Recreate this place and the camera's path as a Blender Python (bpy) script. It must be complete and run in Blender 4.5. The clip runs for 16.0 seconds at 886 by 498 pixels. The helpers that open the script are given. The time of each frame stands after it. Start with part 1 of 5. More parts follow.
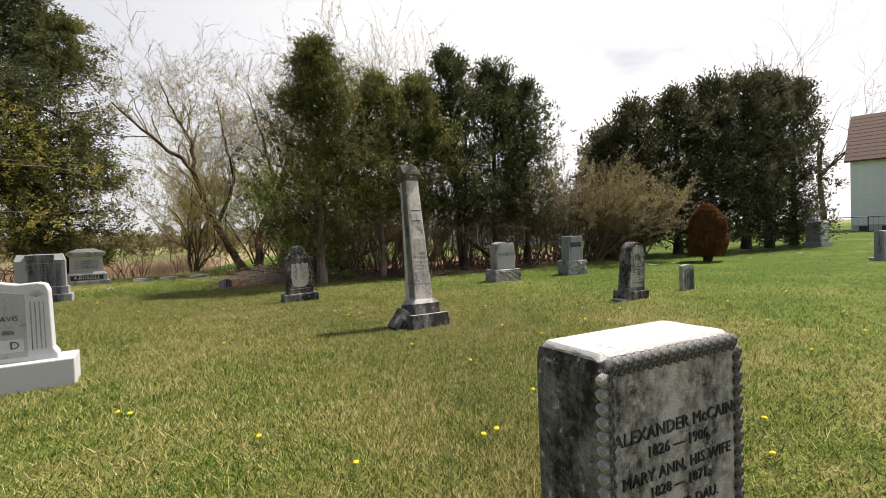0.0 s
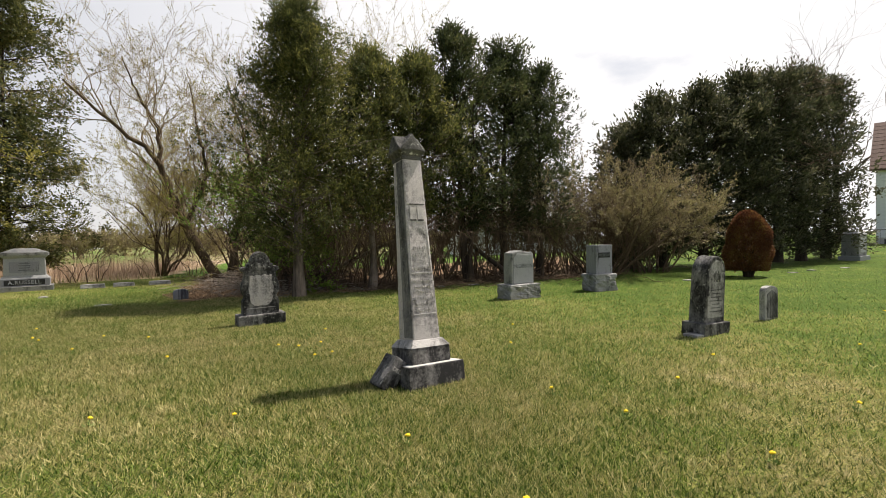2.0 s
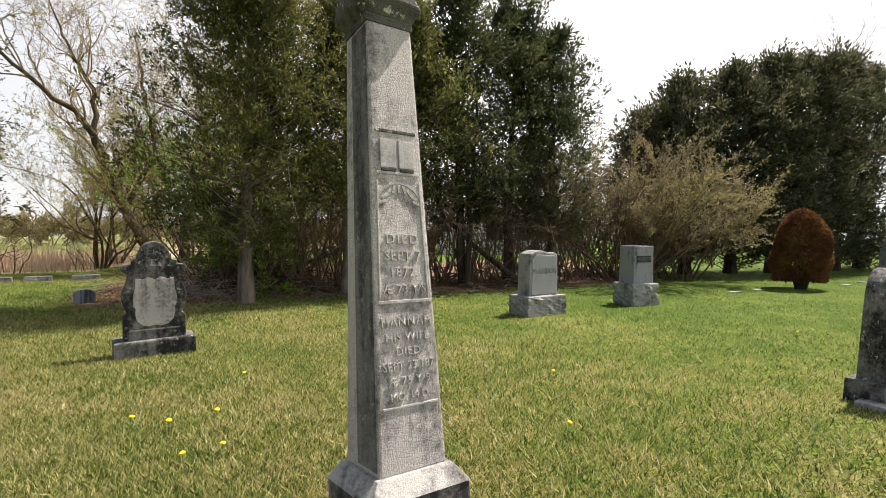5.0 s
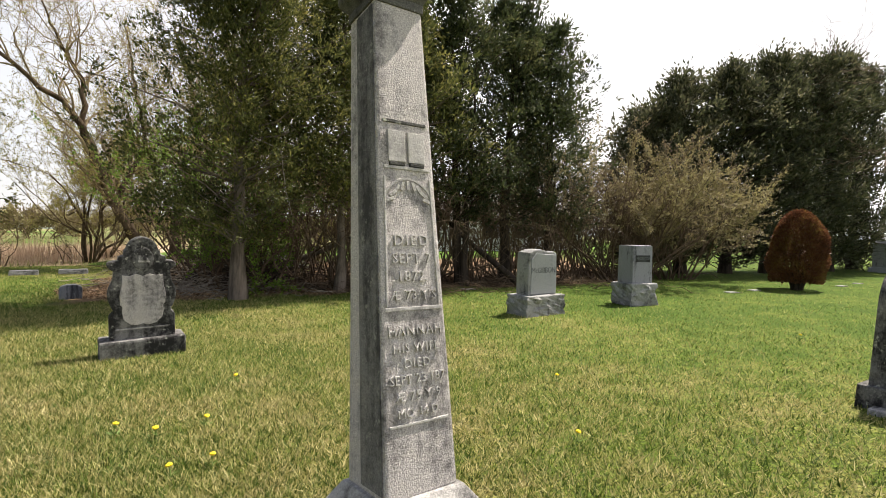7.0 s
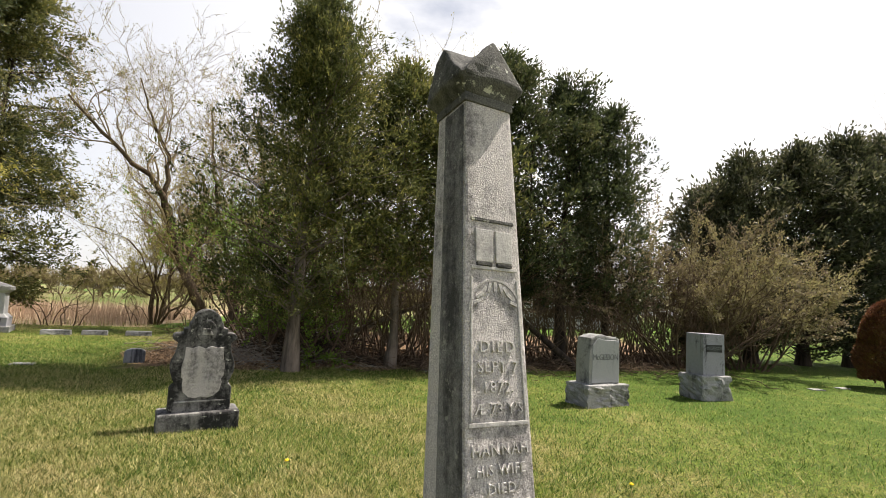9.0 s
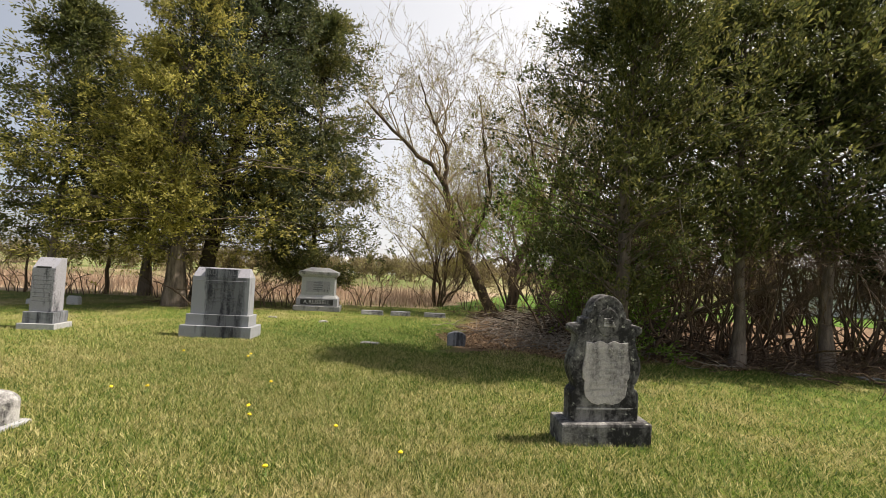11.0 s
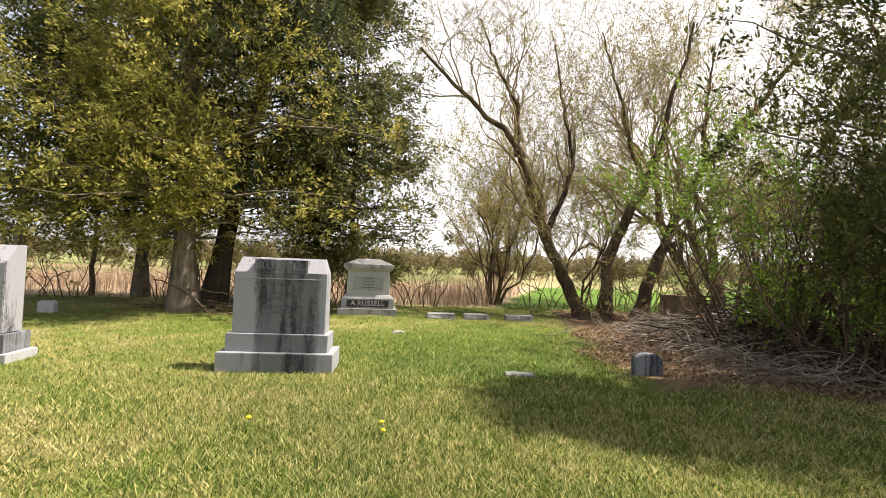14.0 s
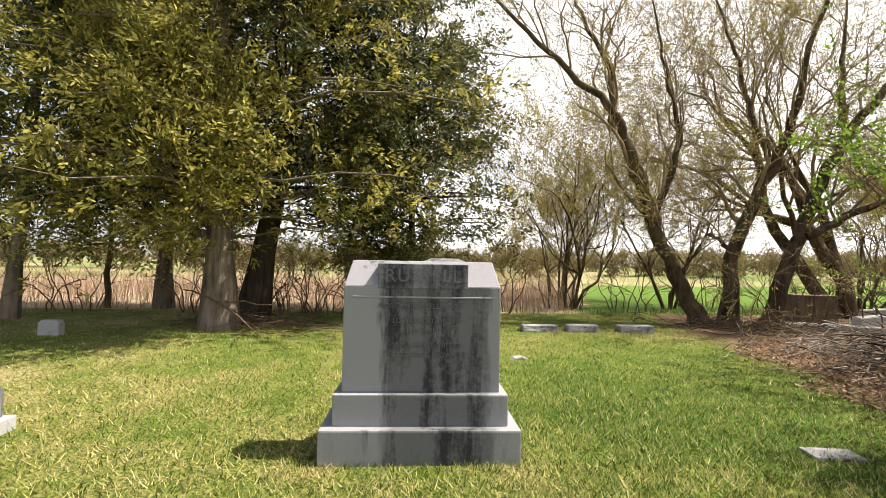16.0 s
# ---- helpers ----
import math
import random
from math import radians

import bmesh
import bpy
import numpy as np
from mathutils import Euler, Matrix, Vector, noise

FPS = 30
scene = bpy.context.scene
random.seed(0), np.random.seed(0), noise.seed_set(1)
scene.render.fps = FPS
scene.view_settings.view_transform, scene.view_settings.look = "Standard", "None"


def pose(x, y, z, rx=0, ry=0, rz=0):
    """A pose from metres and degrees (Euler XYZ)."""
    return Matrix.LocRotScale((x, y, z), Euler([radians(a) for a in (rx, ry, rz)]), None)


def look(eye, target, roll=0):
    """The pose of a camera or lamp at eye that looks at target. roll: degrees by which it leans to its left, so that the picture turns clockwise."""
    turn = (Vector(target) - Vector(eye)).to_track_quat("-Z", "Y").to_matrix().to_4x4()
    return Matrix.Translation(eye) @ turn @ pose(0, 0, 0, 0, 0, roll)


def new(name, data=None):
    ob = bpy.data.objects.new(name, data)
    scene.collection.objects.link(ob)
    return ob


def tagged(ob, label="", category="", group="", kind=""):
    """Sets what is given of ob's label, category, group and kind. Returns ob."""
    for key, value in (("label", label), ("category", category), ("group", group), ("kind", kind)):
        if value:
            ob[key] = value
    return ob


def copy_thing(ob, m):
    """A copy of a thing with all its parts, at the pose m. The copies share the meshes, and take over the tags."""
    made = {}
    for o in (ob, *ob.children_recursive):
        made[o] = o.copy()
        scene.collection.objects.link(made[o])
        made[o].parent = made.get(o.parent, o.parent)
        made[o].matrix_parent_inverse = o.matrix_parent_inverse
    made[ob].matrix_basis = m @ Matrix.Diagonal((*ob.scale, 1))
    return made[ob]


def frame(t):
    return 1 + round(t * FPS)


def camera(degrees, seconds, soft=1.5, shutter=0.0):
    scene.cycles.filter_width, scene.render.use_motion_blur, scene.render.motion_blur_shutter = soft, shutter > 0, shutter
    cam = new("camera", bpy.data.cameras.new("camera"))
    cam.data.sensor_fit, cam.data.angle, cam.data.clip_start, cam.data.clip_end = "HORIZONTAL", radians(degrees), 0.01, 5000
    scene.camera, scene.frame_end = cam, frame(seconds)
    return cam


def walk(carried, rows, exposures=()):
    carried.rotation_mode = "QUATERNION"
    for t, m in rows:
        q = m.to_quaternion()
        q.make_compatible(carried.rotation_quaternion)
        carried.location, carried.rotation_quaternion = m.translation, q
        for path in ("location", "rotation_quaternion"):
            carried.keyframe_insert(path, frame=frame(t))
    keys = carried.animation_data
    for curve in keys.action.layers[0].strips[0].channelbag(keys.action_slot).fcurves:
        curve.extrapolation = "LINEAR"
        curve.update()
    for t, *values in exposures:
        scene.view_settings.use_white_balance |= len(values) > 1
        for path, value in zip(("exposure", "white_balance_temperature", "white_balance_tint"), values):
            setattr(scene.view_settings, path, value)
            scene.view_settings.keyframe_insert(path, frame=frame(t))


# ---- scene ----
cam = camera(84.3, 16.0, soft=0.75)
PATH = [
    (0, look((1.061, -0.263, 1.445), (0.866, 1.726, 1.385), -2.1)),
    (0.5, look((0.878, 0.432, 1.504), (0.688, 2.422, 1.454), -1.7)),
    (1, look((0.681, 1.085, 1.483), (0.492, 3.075, 1.439), -1.5)),
    (1.5, look((0.626, 1.746, 1.507), (0.445, 3.738, 1.461), -1.2)),
    (2, look((0.602, 2.364, 1.473), (0.429, 4.356, 1.431), -1.0)),
    (2.5, look((0.636, 3.064, 1.442), (0.466, 5.057, 1.392), -0.5)),
    (3, look((0.52, 3.709, 1.451), (0.366, 5.702, 1.398), -0.1)),
    (3.5, look((0.464, 4.27, 1.432), (0.324, 6.265, 1.381), 0.2)),
    (4, look((0.368, 4.796, 1.395), (0.236, 6.791, 1.351), 0.3)),
    (6.5, look((0.135, 5.571, 1.399), (0.03, 7.567, 1.329), 1.2)),
    (7, look((0.126, 5.575, 1.412), (0.032, 7.572, 1.345), 1.2)),
    (7.5, look((0.105, 5.586, 1.452), (0.005, 7.584, 1.442), 1.6)),
    (8, look((0.067, 5.58, 1.48), (-0.062, 7.573, 1.568), 2.6)),
    (8.5, look((0.045, 5.597, 1.553), (-0.138, 7.575, 1.785), 3.7)),
    (9, look((-0.034, 5.673, 1.525), (-0.332, 7.639, 1.743), 3.4)),
    (9.5, look((-0.48, 5.783, 1.481), (-0.985, 7.708, 1.679), 3.1)),
    (9.8, look((-0.805, 5.803, 1.427), (-1.474, 7.678, 1.625), 4.2)),
    (10, look((-0.995, 5.916, 1.421), (-1.788, 7.744, 1.588), 4.1)),
    (12.3, look((-3.685, 6.717, 1.36), (-4.895, 8.307, 1.454), 2.7)),
    (12.5, look((-3.896, 6.849, 1.33), (-5.092, 8.449, 1.417), 2.5)),
    (13, look((-4.624, 7.206, 1.293), (-5.797, 8.824, 1.379), 2.2)),
    (13.5, look((-5.382, 7.451, 1.266), (-6.525, 9.09, 1.348), 2.4)),
    (14, look((-6.133, 7.85, 1.278), (-7.232, 9.519, 1.349), 2.2)),
    (14.5, look((-6.819, 8.19, 1.288), (-7.899, 9.871, 1.351), 1.9)),
    (15, look((-7.507, 8.563, 1.283), (-8.588, 10.245, 1.341), 1.6)),
    (15.5, look((-8.196, 8.769, 1.334), (-9.29, 10.443, 1.388), 1.5)),
    (16, look((-8.869, 8.96, 1.292), (-10.007, 10.603, 1.351), 1.1)),
]
walk(cam, PATH, exposures=[(0.0, 0.6, 6700, 12), (1.5, 0.55, 6700, 12), (4.0, 0.8, 6700, 12), (7.0, 0.93, 6700, 12), (9.0, 0.86, 6700, 12), (10.0, 0.68, 6700, 12), (12.5, 0.92, 6900, 12), (14.0, 1.22, 6900, 12), (15.4, 1.38, 6900, 12), (16.0, 1.18, 6900, 12)])

# ---- light ----
SUN_EL, SUN_AZ = radians(59), math.atan2(0.77, 0.64)
world = bpy.data.worlds.new("sky")
scene.world = world
world.use_nodes = True
wn, wl = world.node_tree.nodes, world.node_tree.links
wn.clear()
sky = wn.new("ShaderNodeTexSky")
sky.sky_type, sky.sun_disc = "NISHITA", False
sky.sun_elevation, sky.sun_rotation = SUN_EL, SUN_AZ
sky.air_density, sky.dust_density = 1.0, 2.0
wtc = wn.new("ShaderNodeTexCoord")
wmap = wn.new("ShaderNodeMapping")
wmap.inputs["Scale"].default_value = (1.6, 1.6, 4.0)
wnoise = wn.new("ShaderNodeTexNoise")
wnoise.inputs["Scale"].default_value, wnoise.inputs["Detail"].default_value = 2.2, 7
wramp = wn.new("ShaderNodeValToRGB")
wramp.color_ramp.elements[0].position, wramp.color_ramp.elements[1].position = 0.12, 0.42
wmix = wn.new("ShaderNodeMix")
wmix.data_type = "RGBA"
wmix.inputs[7].default_value = (11.5, 11.6, 11.8, 1)
wbg = wn.new("ShaderNodeBackground")
wbg.inputs["Strength"].default_value = 0.062
wout = wn.new("ShaderNodeOutputWorld")
wl.new(wtc.outputs["Generated"], wmap.inputs["Vector"])
wl.new(wmap.outputs["Vector"], wnoise.inputs["Vector"])
wl.new(wnoise.outputs["Fac"], wramp.inputs["Fac"])
wsep = wn.new("ShaderNodeSeparateXYZ")
wl.new(wtc.outputs["Generated"], wsep.inputs[0])
# thin bright cloud low in the sky and towards the sun, clearer blue overhead and behind
whigh = wn.new("ShaderNodeMapRange")
whigh.inputs["From Min"].default_value, whigh.inputs["From Max"].default_value = 0.5, 0.85
whigh.inputs["To Min"].default_value, whigh.inputs["To Max"].default_value = 1.0, 0.15
wl.new(wsep.outputs["Z"], whigh.inputs["Value"])
wdot = wn.new("ShaderNodeVectorMath")
wdot.operation = "DOT_PRODUCT"
wdot.inputs[1].default_value = (math.sin(SUN_AZ), math.cos(SUN_AZ), 0.0)
wl.new(wtc.outputs["Generated"], wdot.inputs[0])
wside = wn.new("ShaderNodeMapRange")
wside.inputs["From Min"].default_value, wside.inputs["From Max"].default_value = -0.7, 0.5
wside.inputs["To Min"].default_value, wside.inputs["To Max"].default_value = 0.2, 1.0
wl.new(wdot.outputs["Value"], wside.inputs["Value"])
wmul = wn.new("ShaderNodeMath")
wmul.operation = "MULTIPLY"
wl.new(whigh.outputs["Result"], wmul.inputs[0])
wl.new(wside.outputs["Result"], wmul.inputs[1])
wmul2 = wn.new("ShaderNodeMath")
wmul2.operation = "MULTIPLY"
wl.new(wramp.outputs["Color"], wmul2.inputs[0])
wl.new(wmul.outputs[0], wmul2.inputs[1])
wl.new(wmul2.outputs[0], wmix.inputs[0])
wl.new(sky.outputs["Color"], wmix.inputs[6])
wl.new(wmix.outputs[2], wbg.inputs["Color"])
wl.new(wbg.outputs["Background"], wout.inputs["Surface"])

sun_data = bpy.data.lights.new("sun", "SUN")
sun_data.energy, sun_data.angle, sun_data.color = 5.0, radians(0.53), (1.0, 0.94, 0.84)
sun = new("sun", sun_data)
sun_way = Vector((math.sin(SUN_AZ) * math.cos(SUN_EL), math.cos(SUN_AZ) * math.cos(SUN_EL), math.sin(SUN_EL)))
sun.matrix_basis = look(sun_way * 60, (0, 0, 0))


# ---- materials ----
def mat_base(name, rough=0.9, spec=0.2):
    m = bpy.data.materials.new(name)
    m.use_nodes = True
    b = m.node_tree.nodes["Principled BSDF"]
    b.inputs["Roughness"].default_value = rough
    b.inputs["Specular IOR Level"].default_value = spec
    return m, m.node_tree.nodes, m.node_tree.links, b


def noise_node(n, l, vec, scale, detail=5, rough=0.6, stretch=None):
    t = n.new("ShaderNodeTexNoise")
    t.inputs["Scale"].default_value, t.inputs["Detail"].default_value, t.inputs["Roughness"].default_value = scale, detail, rough
    if stretch:
        mp = n.new("ShaderNodeMapping")
        mp.inputs["Scale"].default_value = stretch
        l.new(vec, mp.inputs["Vector"])
        vec = mp.outputs["Vector"]
    l.new(vec, t.inputs["Vector"])
    return t.outputs["Fac"]


def ramp_node(n, l, fac, lo, hi, a=(0, 0, 0, 1), b=(1, 1, 1, 1)):
    if lo > hi:
        lo, hi, a, b = hi, lo, b, a
    r = n.new("ShaderNodeValToRGB")
    e = r.color_ramp.elements
    e[0].position, e[1].position, e[0].color, e[1].color = lo, hi, a, b
    l.new(fac, r.inputs["Fac"])
    return r.outputs["Color"]


def mix_node(n, l, fac, a, b):
    m = n.new("ShaderNodeMix")
    m.data_type = "RGBA"
    for k, v in ((0, fac), (6, a), (7, b)):
        if isinstance(v, (int, float)):
            m.inputs[k].default_value = v
        elif isinstance(v, tuple):
            m.inputs[k].default_value = (*v[:3], 1)
        else:
            l.new(v, m.inputs[k])
    return m.outputs[2]


def math_node(n, l, op, a, b=0.0):
    m = n.new("ShaderNodeMath")
    m.operation = op
    for k, v in ((0, a), (1, b)):
        if isinstance(v, (int, float)):
            m.inputs[k].default_value = v
        else:
            l.new(v, m.inputs[k])
    return m.outputs[0]


def bump_node(n, l, b, height, strength, dist):
    bp = n.new("ShaderNodeBump")
    bp.inputs["Strength"].default_value, bp.inputs["Distance"].default_value = strength, dist
    l.new(height, bp.inputs["Height"])
    l.new(bp.outputs["Normal"], b.inputs["Normal"])


def stone_mat(name, light, dark, stain, lo, hi, lichen=0.0, streak=0.5, bump=0.35, rough=0.85, zone=None):
    """Weathered stone: fine speckle, blotches, rain streaks, pale lichen spots."""
    m, n, l, b = mat_base(name, rough, 0.25)
    tc = n.new("ShaderNodeTexCoord").outputs["Object"]
    speck = noise_node(n, l, tc, 160, 3)
    col = mix_node(n, l, ramp_node(n, l, speck, 0.35, 0.7), dark, light)
    blot = noise_node(n, l, tc, 3.1, 8, 0.7)
    run = noise_node(n, l, tc, 7, 5, 0.65, (1, 1, 0.12))
    both = math_node(n, l, "ADD", math_node(n, l, "MULTIPLY", blot, 1 - streak), math_node(n, l, "MULTIPLY", run, streak))
    fine = noise_node(n, l, tc, 28, 6, 0.75)
    both = math_node(n, l, "ADD", both, math_node(n, l, "MULTIPLY", math_node(n, l, "SUBTRACT", fine, 0.5), 0.35))
    mask = ramp_node(n, l, both, lo, hi)
    if zone:
        sp3 = n.new("ShaderNodeSeparateXYZ")
        l.new(tc, sp3.inputs[0])
        wx = math_node(n, l, "ADD", sp3.outputs["X"], math_node(n, l, "MULTIPLY", math_node(n, l, "SUBTRACT", run, 0.5), zone[2]))
        inside = math_node(n, l, "MULTIPLY", ramp_node(n, l, math_node(n, l, "SUBTRACT", wx, zone[0] - 0.5), 0.5 - zone[3], 0.5 + zone[3]), ramp_node(n, l, math_node(n, l, "SUBTRACT", zone[1] + 0.5, wx), 0.5 - zone[3], 0.5 + zone[3]))
        col = mix_node(n, l, math_node(n, l, "MULTIPLY", inside, 0.75), col, tuple(0.28 * c for c in light))
        mask = math_node(n, l, "MULTIPLY", mask, math_node(n, l, "ADD", math_node(n, l, "MULTIPLY", inside, 0.9), 0.1))
    col = mix_node(n, l, mask, col, stain)
    if lichen:
        sp = noise_node(n, l, tc, 19, 6, 0.7)
        col = mix_node(n, l, math_node(n, l, "MULTIPLY", ramp_node(n, l, sp, 0.6, 0.66), lichen), col, (0.55, 0.55, 0.47))
    l.new(col, b.inputs["Base Color"])
    bump_node(n, l, b, math_node(n, l, "ADD", fine, speck), bump, 0.006)
    return m


M_MARBLE = stone_mat("grey_weathered_marble", (0.55, 0.53, 0.5), (0.32, 0.31, 0.3), (0.035, 0.034, 0.034), 0.44, 0.6, 0.5, 0.4, 0.6)
M_MARBLE_DARK = stone_mat("blackened_marble", (0.31, 0.3, 0.29), (0.15, 0.146, 0.14), (0.02, 0.019, 0.019), 0.4, 0.56, 0.7, 0.35, 0.7)
M_OBELISK = stone_mat("pitted_marble", (0.72, 0.675, 0.645), (0.36, 0.335, 0.325), (0.075, 0.07, 0.072), 0.48, 0.64, 0.2, 0.5, 1.0)
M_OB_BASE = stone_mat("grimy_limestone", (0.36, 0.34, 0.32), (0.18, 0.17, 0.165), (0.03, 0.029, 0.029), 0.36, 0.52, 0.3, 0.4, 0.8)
M_CAP = stone_mat("lichen_capstone", (0.17, 0.165, 0.15), (0.07, 0.07, 0.065), (0.03, 0.03, 0.028), 0.45, 0.62, 0.9, 0.2, 0.9)
M_GRANITE = stone_mat("blue_grey_granite", (0.35, 0.345, 0.375), (0.21, 0.208, 0.23), (0.035, 0.036, 0.042), 0.55, 0.66, 0.0, 0.75, 0.25)
M_GRANITE_RUN = stone_mat("rain_streaked_granite", (0.32, 0.33, 0.35), (0.2, 0.206, 0.22), (0.03, 0.031, 0.036), 0.49, 0.64, 0.0, 0.95, 0.25, zone=(-0.27, 0.47, 0.5, 0.04))
M_GRANITE_STAINED = stone_mat("stained_granite", (0.24, 0.25, 0.27), (0.14, 0.145, 0.16), (0.03, 0.032, 0.04), 0.45, 0.62, 0.0, 0.9, 0.25)
M_GRANITE_L = stone_mat("light_granite", (0.42, 0.425, 0.43), (0.26, 0.263, 0.27), (0.12, 0.12, 0.13), 0.56, 0.72, 0.15, 0.5, 0.3)
M_ROCKFACE = stone_mat("rock_faced_granite", (0.42, 0.41, 0.4), (0.2, 0.2, 0.2), (0.05, 0.05, 0.05), 0.5, 0.65, 0.2, 0.3, 0.9)
M_WHITE = stone_mat("white_granite", (0.54, 0.54, 0.56), (0.42, 0.42, 0.44), (0.25, 0.25, 0.25), 0.62, 0.8, 0.0, 0.5, 0.2)
M_WHITE_MARBLE = stone_mat("white_marble", (0.72, 0.71, 0.69), (0.5, 0.49, 0.47), (0.1, 0.1, 0.095), 0.58, 0.66, 0.0, 0.1, 0.6)
M_GRIME_SHADE = stone_mat("marble_grime_and_shade", (0.3, 0.29, 0.28), (0.15, 0.145, 0.14), (0.05, 0.048, 0.048), 0.44, 0.6, 0.35, 0.6, 0.9)
M_LETTER = stone_mat("worn_lettering", (0.6, 0.58, 0.55), (0.42, 0.4, 0.38), (0.16, 0.15, 0.15), 0.5, 0.7, 0.0, 0.3, 0.5)
M_LETTER_DARK = stone_mat("cut_lettering", (0.1, 0.1, 0.1), (0.05, 0.05, 0.05), (0.02, 0.02, 0.02), 0.4, 0.6, 0.0, 0.3, 0.4)
M_LETTER_GREY = stone_mat("raised_granite_lettering", (0.2, 0.205, 0.215), (0.12, 0.125, 0.135), (0.06, 0.06, 0.07), 0.5, 0.7, 0.0, 0.5, 0.3)
M_CONCRETE = stone_mat("pale_concrete", (0.6, 0.59, 0.56), (0.42, 0.41, 0.39), (0.2, 0.19, 0.18), 0.58, 0.75, 0.0, 0.3, 0.5)


def patch_colour(n, l, pos, extra=None):
    """Lawn colour by place: fresh green, olive and straw patches."""
    big = noise_node(n, l, pos, 0.42, 4, 0.55)
    mid = noise_node(n, l, pos, 1.9, 5, 0.65)
    small = noise_node(n, l, pos, 9.0, 4, 0.7)
    f = math_node(n, l, "ADD", math_node(n, l, "MULTIPLY", big, 0.36), math_node(n, l, "MULTIPLY", mid, 0.36))
    f = math_node(n, l, "ADD", f, math_node(n, l, "MULTIPLY", small, 0.28))
    # fresher turf towards the house and by the stepped monument
    sp = n.new("ShaderNodeSeparateXYZ")
    l.new(pos, sp.inputs[0])
    along = math_node(n, l, "ADD", math_node(n, l, "MULTIPLY", sp.outputs["X"], 0.07), math_node(n, l, "MULTIPLY", sp.outputs["Y"], 0.09))
    fresh = ramp_node(n, l, math_node(n, l, "SUBTRACT", along, 0.95), 0.0, 0.7)
    vd = n.new("ShaderNodeVectorMath")
    vd.operation = "DISTANCE"
    l.new(pos, vd.inputs[0])
    vd.inputs[1].default_value = (-9.6, 14.6, 0)
    near = ramp_node(n, l, math_node(n, l, "MULTIPLY", vd.outputs["Value"], 0.25), 0.95, 0.3)
    f = math_node(n, l, "SUBTRACT", f, math_node(n, l, "MULTIPLY", math_node(n, l, "MAXIMUM", fresh, near), 0.11))
    if extra is not None:
        f = math_node(n, l, "ADD", f, math_node(n, l, "MULTIPLY", math_node(n, l, "SUBTRACT", extra, 0.5), 0.24))
    r = n.new("ShaderNodeValToRGB")
    e = r.color_ramp.elements
    e[0].position, e[0].color = 0.375, (0.085, 0.15, 0.017, 1)
    e[1].position, e[1].color = 0.635, (0.48, 0.4, 0.21, 1)
    k = e.new(0.462)
    k.color = (0.165, 0.217, 0.036, 1)
    k = e.new(0.545)
    k.color = (0.305, 0.288, 0.092, 1)
    l.new(f, r.inputs["Fac"])
    return r.outputs["Color"]


